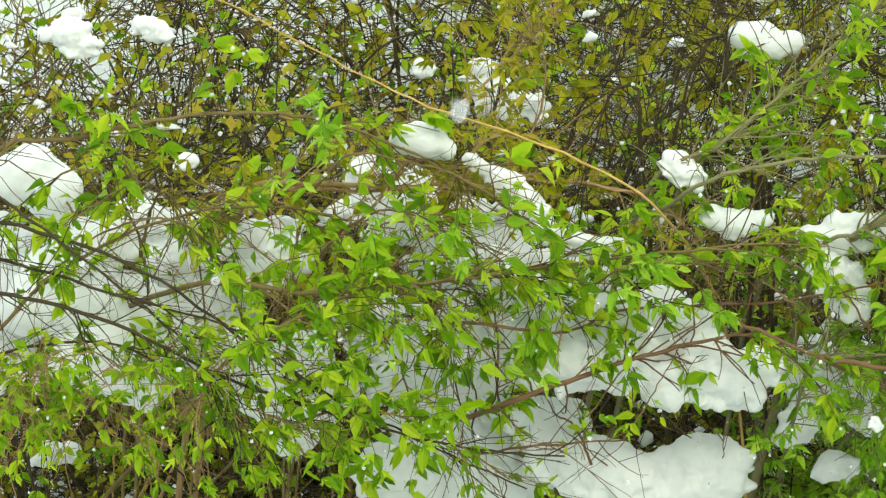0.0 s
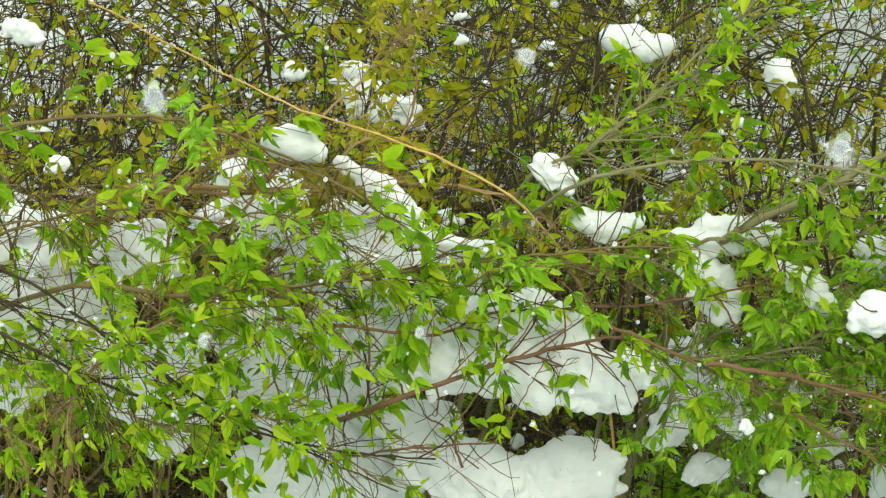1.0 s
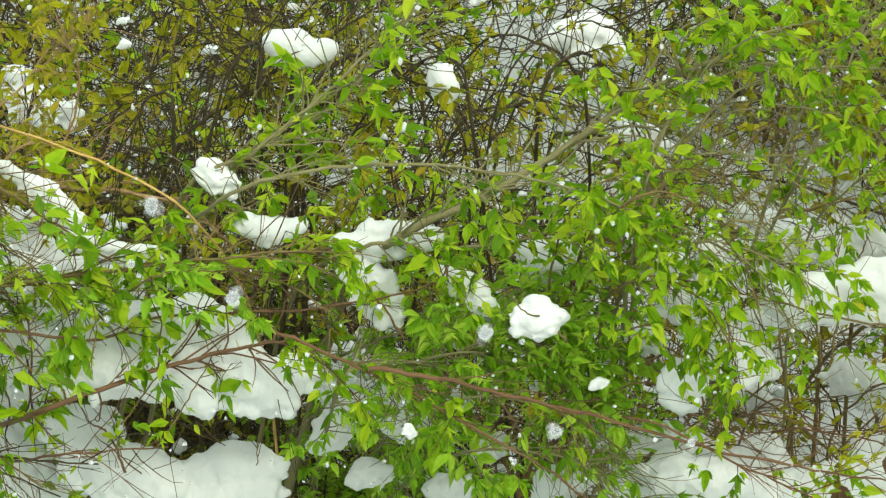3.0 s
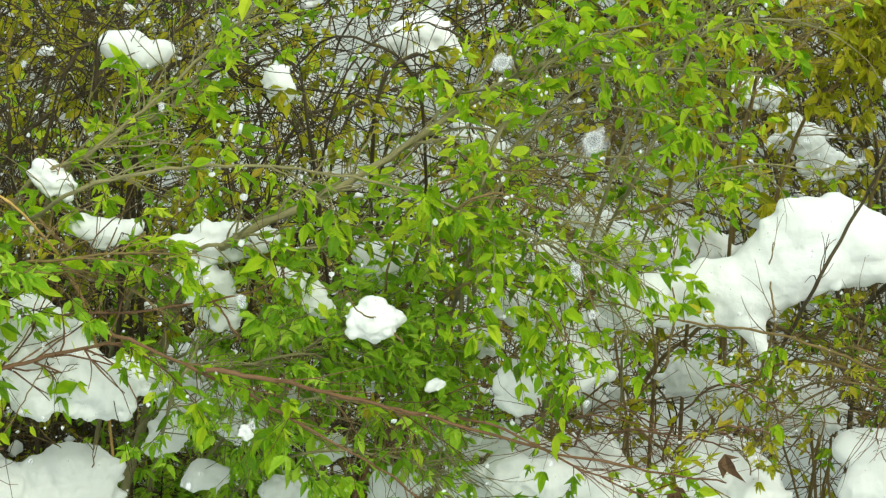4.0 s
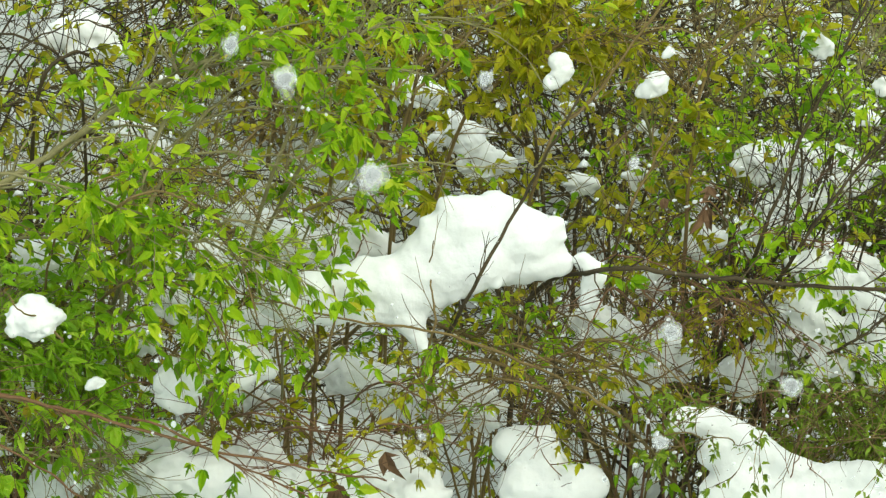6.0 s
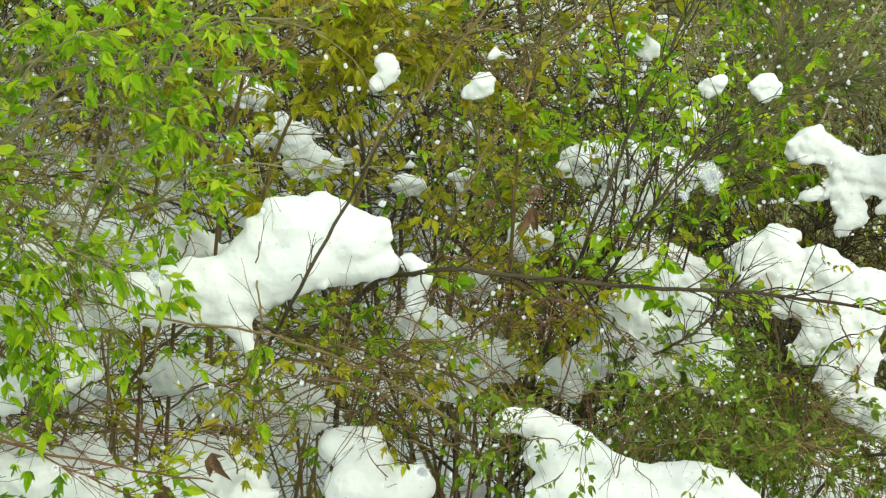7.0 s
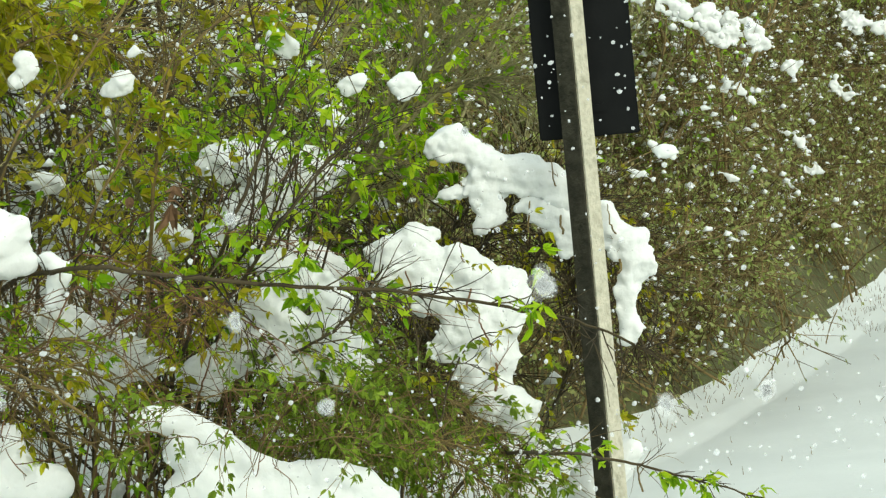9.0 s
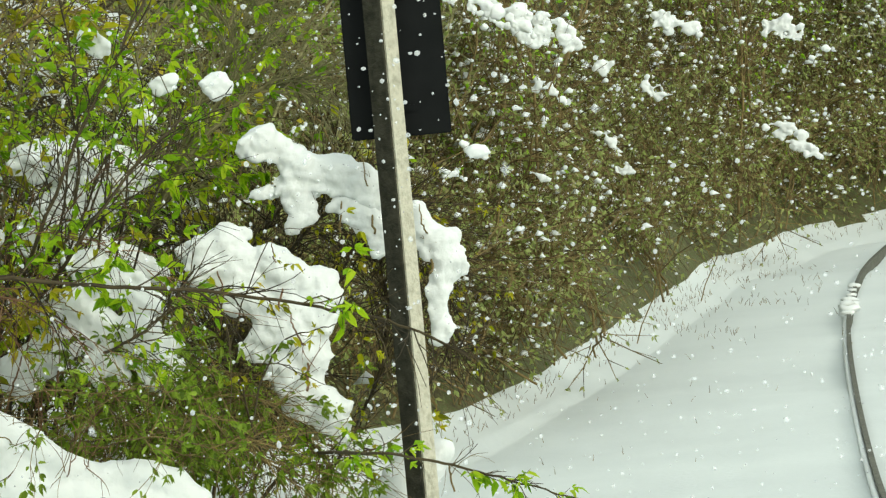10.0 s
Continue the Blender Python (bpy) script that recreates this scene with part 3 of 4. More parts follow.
# long branches in front, each shrub with its own run of stems
long_shrub("leafy shrub with long branches arching over the snow", [
    (22.9, 0.012, [(-150, 900), (-60, 420), (0, 278), (130, 258), (330, 220), (520, 218), (700, 270), (850, 350), (1050, 480)]),
    (22.7, 0.014, [(-120, 1000), (120, 640), (330, 520), (560, 532), (780, 512), (1000, 482), (1200, 458), (1420, 440)]),
    (22.8, 0.009, [(-100, 700), (100, 500), (300, 400), (480, 380), (700, 420)]),
    (22.5, 0.010, [(100, 1000), (300, 760), (420, 640), (560, 560), (700, 520), (900, 500)]),
    (22.6, 0.008, [(300, 1000), (420, 820), (600, 740), (760, 770), (900, 860)]),
], LEAF, BARK, leaf_size=0.1, twigs=12, share=0.42, twig_len=0.38)
long_shrub("dark bare branches sweeping low across the snow", [
    (22.6, 0.010, [(-200, 380), (0, 405), (250, 492), (480, 650), (700, 772), (930, 880)]),
    (22.6, 0.011, [(-200, 480), (0, 530), (200, 585), (450, 700), (800, 800), (1000, 820)]),
    (22.7, 0.009, [(-200, 440), (0, 470), (220, 540), (420, 600), (640, 760)]),
    (22.7, 0.008, [(-200, 700), (0, 640), (180, 620), (360, 700), (520, 860)]),
    (22.6, 0.008, [(-100, 300), (80, 420), (260, 560), (360, 660), (420, 800)]),
], LEAF, BARK_DARK, leaf_size=0.085, twigs=11, share=0.16, twig_len=0.38)
long_shrub("shrub with reddish forked branch over white snow", [
    (22.9, 0.017, [(560, 960), (760, 790), (880, 733), (1050, 672), (1200, 628), (1340, 600)]),
    (22.9, 0.009, [(620, 900), (640, 603), (800, 583), (1000, 600), (1100, 563), (1350, 548), (1568, 512), (1620, 470)]),
    (22.8, 0.007, [(700, 1000), (740, 860), (715, 680), (650, 580), (560, 560)]),
    (22.9, 0.008, [(760, 1000), (870, 850), (880, 640), (868, 500)]),
    (22.9, 0.010, [(600, 1000), (760, 850), (900, 810), (1120, 790)]),
], LEAF, BARK_RED, leaf_size=0.1, twigs=8, share=0.32, twig_len=0.35)
long_shrub("brown shrub with bundled dry canes", [
    (23.3, 0.016, [(300, 1000), (370, 520), (430, 350), (700, 345), (900, 332), (1130, 355), (1240, 440)]),
    (23.4, 0.014, [(330, 1000), (400, 500), (460, 358), (680, 352), (820, 345)]),
    (23.4, 0.010, [(240, 1000), (420, 600), (640, 400), (760, 250), (900, 120), (1000, 20)]),
    (23.4, 0.008, [(700, 1000), (820, 330), (940, 250), (960, 100), (880, 60)]),
], LEAF_OLIVE, BARK_TAN, leaf_size=0.07, twigs=11, share=0.3)
long_shrub("single yellow cane arching through the thicket", [
    (22.6, 0.007, [(1330, 1000), (1290, 620), (1180, 400), (1000, 285), (760, 203), (560, 103), (390, 12), (300, -40)])], LEAF_OLIVE, CANE, leaf_size=0.05, twigs=1, share=0.3)
long_shrub("shrub with an arched olive branch and leaf rosettes", [
    (22.7, 0.010, [(900, 1000), (1100, 500), (1233, 345), (1413, 297), (1553, 292), (1713, 307), (1873, 347), (2073, 420), (2240, 470)]),
    (23.0, 0.022, [(1300, 1000), (1420, 560), (1513, 432), (1673, 352), (1823, 262), (1973, 162), (2073, 112), (2200, 60)]),
    (23.2, 0.012, [(1250, 1000), (1330, 560), (1460, 440), (1600, 440), (1800, 420), (1950, 400)]),
    (23.3, 0.014, [(1000, 900), (1130, 380), (1270, 272), (1413, 152), (1600, -20)]),
    (23.4, 0.012, [(1050, 900), (1200, 350), (1370, 222), (1500, 100), (1580, -30)]),
], LEAF, BARK_OLIVE, leaf_size=0.09, twigs=11, share=0.4)
long_shrub("dense green leafy bush hung with young leaves", [
    (23.2, 0.010, [(1300, 1100), (1350, 720), (1500, 600), (1700, 580), (1850, 650)]),
    (23.2, 0.010, [(1350, 1100), (1420, 760), (1560, 640), (1750, 640), (1900, 740)]),
    (23.1, 0.010, [(1380, 1100), (1450, 850), (1600, 720), (1800, 720), (1960, 860)]),
    (23.0, 0.010, [(1400, 1100), (1500, 900), (1650, 800), (1850, 820), (1950, 930)]),
    (23.3, 0.010, [(1500, 1100), (1550, 900), (1640, 640), (1760, 600), (1860, 700)]),
    (23.1, 0.010, [(1330, 1100), (1370, 900), (1420, 700), (1470, 640), (1560, 700)]),
], LEAF_DEEP, BARK_OLIVE, leaf_size=0.08, leaf_n=4, share=0.8, twigs=19, twig_len=0.36)
long_shrub("reddish bramble with drooping tips", [
    (22.7, 0.009, [(1300, 585), (1373, 610), (1543, 692), (1673, 762), (1823, 852), (1900, 920)]),
    (22.7, 0.011, [(1480, 650), (1600, 670), (1733, 702), (1861, 732), (2073, 792), (2261, 830), (2400, 850)]),
    (22.8, 0.009, [(1700, 1000), (1800, 760), (1950, 740), (2150, 830), (2300, 900)]),
], LEAF, BARK_RED, leaf_size=0.085, twigs=8, share=0.35)
long_shrub("leafy shrub with soft drooping sprays", [
    (22.9, 0.011, [(1800, 1000), (1900, 600), (1960, 420), (2040, 250), (2150, 150), (2300, 120), (2480, 130)]),
    (22.9, 0.010, [(1850, 1000), (1950, 520), (2050, 430), (2150, 470), (2240, 600)]),
    (22.8, 0.010, [(1850, 1000), (1900, 520), (1990, 320), (2120, 270), (2280, 330)]),
    (22.8, 0.009, [(1900, 1000), (1980, 560), (2100, 400), (2200, 420), (2260, 520)]),
    (23.0, 0.010, [(2000, 1000), (2150, 500), (2270, 250), (2340, 80), (2400, -40)]),
    (23.0, 0.010, [(2000, 1000), (2200, 300), (2330, 80), (2470, 30), (2600, 60)]),
], LEAF, BARK_OLIVE, leaf_size=0.08, twigs=9, leaf_n=3, share=0.26)
long_shrub("straight dark sapling leaning across a snow pillow", [
    (22.75, 0.011, [(2340, 900), (2431, 733), (2536, 542), (2641, 350), (2700, 243), (2760, 135)])], LEAF_OLIVE, BARK_DARK, leaf_size=0.05, twigs=3, share=0.2, twig_len=0.2)
bare = long_shrub("bare shrub with straight grey stems beside a snow pillow", [
    (22.8, 0.009, [(3000, 1000), (2911, 860), (2811, 740), (2661, 650), (2491, 590), (2341, 570), (2201, 535), (2110, 515)]),
    (23.7, 0.012, [(2200, 900), (2250, 680), (2400, 560), (2560, 600), (2760, 640), (2900, 700)]),
    (23.7, 0.010, [(2100, 420), (2181, 392), (2321, 355), (2461, 348), (2600, 400)]),
    (23.5, 0.009, [(2380, 1000), (2421, 270), (2501, 120), (2581, 20), (2640, -60)]),
    (23.4, 0.009, [(2520, 1000), (2661, 320), (2761, 180), (2891, 0), (2950, -80)]),
    (23.6, 0.009, [(2740, 1000), (2760, 700), (2811, 420), (2891, 250), (3000, 40)]),
    (23.6, 0.010, [(2800, 1000), (2790, 800), (2740, 640), (2620, 560), (2560, 600)]),
    (23.5, 0.012, [(2850, 1000), (2760, 780), (2640, 660), (2500, 640), (2420, 700)]),
], LEAF, BARK, leaf_size=0.065, twigs=8, share=0.36)
for u, v, d, size in ((2396, 800, 22.9, 0.12), (2311, 858, 22.9, 0.11), (2964, 362, 23.2, 0.12), (2968, 330, 23.2, 0.07), (2890, 350, 23.3, 0.06), (2520, 455, 23.0, 0.05)):
    g = Geo()
    at = np.array(P(u, v, d)) - np.array(bare.location)
    for k in range(3):
        g.leaf(at, unit(np.array((rng.random() - .5, -0.2, -0.9))), unit(TOWARD + (rng.random(3) - .5)), size * (0.7 + 0.5 * rng.random()), size * 0.5, 0.4)
    part("withered_leaf", g, LEAF_DEAD, bare, "curled brown dead leaf", smooth=False)
long_shrub("slender shrub with one long level branch", [
    (22.9, 0.013, [(2600, 1000), (2640, 560), (2779, 480), (2960, 490), (3160, 507), (3360, 517), (3560, 547), (3719, 582), (3830, 640)]),
    (23.3, 0.012, [(2900, 1000), (2960, 700), (3040, 480), (3130, 250), (3220, 60), (3280, -60)]),
    (23.3, 0.012, [(2940, 1000), (3010, 640), (3100, 480), (3230, 300), (3330, 200)]),
    (23.3, 0.010, [(2960, 1000), (3080, 680), (3200, 620), (3280, 560), (3340, 470)]),
    (23.4, 0.010, [(2980, 1000), (3040, 560), (3120, 400), (3130, 180), (3100, 0)]),
], LEAF, BARK_DARK, leaf_size=0.07, twigs=11, share=0.3)
long_shrub("tall leafy shrub with fine yellow-green leaves", [
    (24.6, 0.012, [(2960, 1000), (2990, 500), (3020, 200), (3080, -20)]),
    (24.6, 0.012, [(3000, 1000), (3100, 500), (3200, 200), (3300, 20), (3380, -60)]),
    (24.65, 0.012, [(3050, 1000), (3180, 500), (3330, 260), (3430, 120), (3500, 40)]),
    (24.6, 0.012, [(3060, 1000), (3250, 420), (3400, 200), (3500, 150), (3560, 190)]),
    (24.65, 0.012, [(2960, 1000), (2940, 500), (2860, 220), (2800, 20)]),
    (24.7, 0.012, [(3080, 1000), (3300, 300), (3420, 60), (3500, -60)]),
    (24.7, 0.012, [(3080, 1000), (3280, 380), (3430, 40), (3490, -60)]),
], LEAF, BARK_OLIVE, leaf_size=0.058, leaf_n=4, share=0.7, twigs=24, twig_len=0.42)
long_shrub("low olive bush with small leaves above a snow mound", [
    (23.7, 0.008, [(3000, 1000), (3050, 720), (3150, 650), (3300, 660), (3400, 720)]),
    (23.7, 0.008, [(3100, 1000), (3150, 760), (3250, 700), (3380, 740), (3470, 820)]),
    (23.6, 0.008, [(3200, 1000), (3280, 820), (3380, 780), (3480, 830), (3560, 900)]),
    (23.7, 0.008, [(3250, 1000), (3330, 780), (3420, 700), (3520, 760), (3600, 860)]),
], LEAF_LOW, BARK, leaf_size=0.05, leaf_n=4, share=0.95, twigs=24, twig_len=0.3)
long_shrub("green twig with fresh leaves before the post", [
    (22.6, 0.009, [(3380, 1000), (3512, 822), (3632, 805), (3752, 815), (3842, 837), (3930, 862), (4040, 890)])], LEAF, BARK_DARK, leaf_size=0.062, twigs=9, twig_len=0.1, share=1.5, leaf_n=2)

long_shrub("shrub with hanging yellow-olive leaves", [
    (23.8, 0.010, [(2300, 1000), (2350, 400), (2420, 150), (2560, 60), (2700, 100)]),
    (23.8, 0.010, [(2250, 1000), (2300, 300), (2330, 100), (2260, 0)]),
    (23.9, 0.010, [(2350, 1000), (2500, 300), (2640, 120), (2800, 60), (2900, 130)]),
    (23.9, 0.010, [(2350, 1000), (2430, 260), (2500, 40), (2600, -20), (2720, 20)]),
    (23.9, 0.010, [(2900, 1000), (2930, 400), (2960, 150), (3050, 40), (3150, 20)]),
], LEAF_OLIVE, BARK, leaf_size=0.08, leaf_n=5, share=0.5, twigs=17, twig_len=0.36)
long_shrub("shrub of dark crossing stems with olive leaves", [
    (24.1, 0.012, [(1000, 1000), (1100, 350), (1250, 170), (1420, 60), (1560, -30)]),
    (24.1, 0.013, [(1020, 1000), (1150, 380), (1300, 260), (1480, 120), (1640, 20)]),
    (24.2, 0.010, [(900, 1000), (1000, 300), (1100, 120), (1200, 20)]),
    (24.2, 0.010, [(800, 1000), (860, 300), (900, 100), (820, -20)]),
    (24.2, 0.010, [(1500, 1000), (1600, 300), (1750, 180), (1900, 130)]),
    (24.1, 0.010, [(1300, 1000), (1360, 350), (1300, 150), (1180, 60)]),
], LEAF_OLIVE, BARK_DARK, leaf_size=0.075, leaf_n=4, share=0.42, twigs=14, twig_len=0.38)



def tangle(label, u0, u1, v0, v1, d, n, leaf, bark, seed, r=0.006, **kw):
    """A bush of thin arching canes: each rises from below, bends over and hangs."""
    rc = random.Random(seed)
    stems = []
    for _ in range(n):
        u, top = rc.uniform(u0, u1), rc.uniform(v0, v0 + 0.55 * (v1 - v0))
        lean = rc.choice((-1, 1)) * rc.uniform(60, 260)
        drop = rc.uniform(0.15, 0.8) * (v1 - top)
        stems.append((d + rc.uniform(-.15, .25), r * rc.uniform(0.5, 1.3), [(u - lean * rc.uniform(.2, .9), 1000), (u - lean * .45 + rc.uniform(-40, 40), 0.5 * (top + v1)), (u, top),
                      (u + lean * .6, top + drop * rc.uniform(.1, .4)), (u + lean * 1.1, top + drop)]))
    return long_shrub(label, stems, leaf, bark, **kw)


tangle("brown tangle of arching twigs below a snow pillow", 2420, 2860, 560, 860, 22.95, 12, LEAF_OLIVE, BARK, 1, r=0.006, leaf_size=0.055, leaf_n=3, share=0.25, twigs=3, twig_len=0.42)
tangle("fine reddish twigs bent over low snow", 1980, 2420, 640, 880, 22.95, 9, LEAF_OLIVE, BARK_RED, 2, r=0.006, leaf_size=0.06, leaf_n=3, share=0.25, twigs=3, twig_len=0.4)
tangle("rust-brown tangle of twigs among olive leaves", 2700, 3060, 330, 760, 23.15, 11, LEAF_OLIVE, BARK_RED, 3, r=0.006, leaf_size=0.06, leaf_n=3, share=0.3, twigs=5, twig_len=0.4)
tangle("dark thin twigs crossing over bright snow", 700, 1300, 480, 800, 22.9, 9, LEAF, BARK_DARK, 4, r=0.004, leaf_size=0.09, leaf_n=2, share=0.12, twigs=4, twig_len=0.4)
tangle("dark stems crossing in the upper thicket", 1000, 1900, 40, 420, 23.6, 12, LEAF_OLIVE, BARK_DARK, 5, r=0.010, leaf_size=0.075, leaf_n=3, share=0.2, twigs=5, twig_len=0.5)
tangle("leafy shrub of overhanging sprays with large young leaves", 150, 800, 180, 700, 22.75, 6, LEAF, BARK, 6, r=0.007, leaf_size=0.105, leaf_n=3, share=0.42, twigs=6, twig_len=0.36)

rs = random.Random(31)
long_shrub("cluster of straight dark stems before white snow", [
    (23.65 + rs.uniform(-.1, .15), rs.uniform(.005, .01), [(u + rs.uniform(-30, 20), 1000), (u + rs.uniform(10, 50), 690), (u + rs.uniform(70, 130), 440), (u + rs.uniform(120, 220), rs.uniform(180, 300))])
    for u in range(2930, 3150, 17)], LEAF, BARK_DARK, leaf_size=0.065, leaf_n=3, share=0.2, twigs=5, twig_len=0.38)
long_shrub("thin dark twigs trailing over a snow cascade", [
    (23.45, rs.uniform(.003, .005), [(u + rs.uniform(-80, 40), v + rs.uniform(120, 200)), (u, v), (u + rs.uniform(60, 110), v - rs.uniform(10, 50)), (u + rs.uniform(130, 200), v - rs.uniform(-30, 60))])
    for u, v in ((3330, 560), (3420, 670), (3460, 440), (3480, 620))], LEAF_OLIVE, BARK_DARK, leaf_size=0.05, leaf_n=2, share=0.5, twigs=4, twig_len=0.2)

tangle("low olive growth with dry stalks", -60, 460, 620, 860, 22.7, 11, LEAF, BARK_TAN, 7, r=0.005, leaf_size=0.075, leaf_n=3, share=0.4, twigs=9, twig_len=0.34)
long_shrub("bright drooping sprays of large young leaves", [
    (22.65, 0.008, [(1780, 1000), (1830, 520), (1930, 360), (2030, 350), (2120, 420), (2170, 560)]),
    (22.7, 0.007, [(1790, 1000), (1840, 560), (1960, 430), (2050, 430), (2100, 520), (2120, 640)]),
    (22.6, 0.007, [(1800, 1000), (1850, 620), (1940, 500), (2040, 510), (2110, 600), (2130, 700)]),
    (22.7, 0.006, [(1770, 1000), (1800, 480), (1880, 330), (2020, 300), (2110, 320), (2180, 400)]),
    (22.65, 0.006, [(1800, 1000), (1860, 660), (1950, 580), (2050, 600), (2120, 680)]),
], LEAF, BARK, leaf_size=0.08, leaf_n=3, share=0.62, twigs=8, twig_len=0.26)
long_shrub("layered yellow-green sprays high in the thicket", [
    (22.8, 0.008, [(1900, 1000), (1940, 420), (2010, 210), (2120, 130), (2260, 100), (2390, 60)]),
    (22.85, 0.007, [(1900, 1000), (1950, 400), (2040, 240), (2160, 190), (2290, 200), (2380, 240)]),
    (22.8, 0.006, [(1910, 1000), (1960, 380), (2060, 140), (2180, 60), (2330, 30), (2460, 40)]),
    (22.85, 0.006, [(2200, 1000), (2230, 500), (2330, 330), (2450, 290), (2600, 300), (2720, 290)]),
], LEAF, BARK_OLIVE, leaf_size=0.08, leaf_n=3, share=0.6, twigs=8, twig_len=0.24)
long_shrub("leafy sprays hanging over a ridge of snow", [
    (22.6, 0.007, [(500, 1000), (520, 480), (600, 300), (720, 300), (840, 340), (950, 430)]),
    (22.65, 0.007, [(500, 1000), (540, 540), (640, 400), (760, 400), (880, 470), (980, 560)]),
    (22.6, 0.006, [(510, 1000), (560, 620), (660, 520), (780, 560), (880, 660)]),
    (22.6, 0.006, [(900, 1000), (960, 640), (1060, 510), (1180, 480), (1320, 500), (1420, 560)]),
], LEAF_DEEP, BARK, leaf_size=0.095, leaf_n=3, share=0.6, twigs=6, twig_len=0.26)

tangle("olive twigs with small leaves bent over a snow mound", 2900, 3380, 640, 900, 22.75, 9, LEAF_LOW, BARK, 8, r=0.004, leaf_size=0.045, leaf_n=3, share=0.6, twigs=5, twig_len=0.3)
tangle("low dense shrub with small olive leaves beside a snow cascade", 3260, 3430, 650, 900, 23.5, 8, LEAF_LOW, BARK, 9, r=0.004, leaf_size=0.042, leaf_n=4, share=0.7, twigs=14, twig_len=0.28)

# bare arched bush beneath the overhanging snow
long_shrub("collapsed bare bush with dark arching twigs", [
    (24.7, 0.010, [(3300, 1000), (3400, 560), (3480, 380), (3600, 330), (3740, 400), (3800, 560)]),
    (24.7, 0.010, [(3350, 1000), (3420, 640), (3520, 430), (3650, 360), (3770, 480), (3790, 650)]),
    (24.8, 0.010, [(3400, 1000), (3480, 740), (3560, 560), (3640, 420), (3700, 460), (3720, 640)]),
    (24.8, 0.010, [(3300, 1000), (3380, 760), (3420, 560), (3360, 440), (3280, 420)]),
    (24.9, 0.010, [(3400, 1000), (3560, 860), (3650, 700), (3680, 560), (3660, 440)]),
    (24.8, 0.010, [(3380, 1000), (3420, 800), (3400, 640), (3330, 540)]),
], LEAF_OLIVE, BARK_DARK, leaf_size=0.035, share=0.14, twigs=46, twig_len=0.4)

for i, (d, label, balls) in enumerate(CLUMPS):
    rc = np.random.default_rng(i + 900)
    big = [b for b in balls if b[2] > 25]
    if d > 25.5 or len(big) < 3:
        continue
    stems_ = []
    for k in range(min(3, 1 + len(big) // 4)):
        u, v, rad = big[rc.integers(len(big))]
        w, up_ = (rc.random() - .5) * 5 * rad, rad * (1.2 + rc.random())
        dd = d - 1.0 - rad * d / FOCAL * 1.05
        stems_.append((dd, 0.0035 + 0.003 * rc.random(), [(u - w, v + up_ * 1.6), (u - w * .3 + 20 * rc.random(), v + up_ * .5), (u + w * .4, v - up_ * .4 + 20 * rc.random()), (u + w, v - up_)]))
    long_shrub("thin twigs poking out through snow", stems_, LEAF_OLIVE if i % 2 else LEAF, BARK if i % 3 else BARK_RED, leaf_size=0.06, leaf_n=3, share=0.15, twigs=4, twig_len=0.24)

# ---- hillside thicket at the right, farther off ----
far = []
for i, (leaf, bark, lab, sn, sh_) in enumerate([
        (LEAF_HILL, BARK_OLIVE, "snow-flecked olive shrub on the hillside", 0.3, 0.6), (LEAF_HILL, BARK, "brown snow-dusted shrub on the hillside", 0.4, 0.35),
        (LEAF_DEEP, BARK, "green leafing shrub on the hillside", 0.16, 0.65)]):
    x = 4.6 + i * 0.9
    far.append(thicket_shrub(lab, (x, edge_y(round(x, 3)) + 1.2 + i), 2.3, 1.9, 15, leaf, bark, 0.04, sh_, 22, 0.6, leaf_n=4, snow=sn, snow_r=0.021, width=2.4, r=0.009, segs=2, group="shrubs on the hillside"))
low = thicket_shrub("low tangled undergrowth with olive leaves", (4.4, edge_y(4.4) + 0.6), 1.0, 1.2, 12, LEAF_HILL, BARK, 0.036, 0.7, 22, 0.45, leaf_n=4, snow=0.1, snow_r=0.02, width=2.6, r=0.007, segs=2, group="shrubs on the hillside")
for ob in (*far, low):
    ob.rotation_euler = (0, 0, radians(66))
r2 = random.Random(5)
for k in range(102):
    a = math.tan((3420 + 1330 * ((k * 0.618) % 1.0) - MID) / FOCAL)
    s_ = 0.9 + (k % 7) * 0.95 + r2.uniform(-.3, .3) if k < 48 else 0.3 + (k % 5) * 0.45
    y = 27.0
    for _ in range(60):
        y = 0.5 * y + 0.5 * (edge_y(round(a * y, 3)) + s_)
    x = a * y
    along = math.degrees(math.atan2(edge_y(round(x + 0.5, 3)) - edge_y(round(x - 0.5, 3)), 1.0))
    set_down(low if k >= 48 else far[2 if r2.random() < (0.55 if k * 0.618 % 1.0 > 0.75 else 0.15) else k % 2], (x, y), along + r2.uniform(-14, 14) + (180 if r2.random() < .5 else 0))
for k, (u, v, r_) in enumerate([(3890, 35, 34), (3930, 45, 40), (3975, 55, 34), (3850, 15, 26), (4140, 160, 18), (4060, 120, 16), (4190, 45, 20), (4165, 40, 16), (4395, 245, 24), (4375, 225, 16), (4420, 268, 13), (4390, 62, 30), (4080, 250, 15), (4100, 300, 13), (3834, 270, 17), (3790, 308, 12), (3950, 315, 9), (3960, 165, 18)]):
    rp = np.random.default_rng(400 + k)
    balls = []
    for _ in range(int(9 + r_ / 2)):
        a_ = rp.normal() * r_ * 0.95
        balls.append((u + a_, v + 0.4 * a_ + rp.normal() * r_ * 0.38, 3 + r_ * 0.28 * rp.random() ** 1.5))
    tagged(snow_clump(balls, 27.5 + (u - 3790) * 0.015, "torn scrap of snow", 4000 + k, "snow_patch"), "torn snow hung over hillside twigs", "snow", "snow patches on the hillside", "stuff")


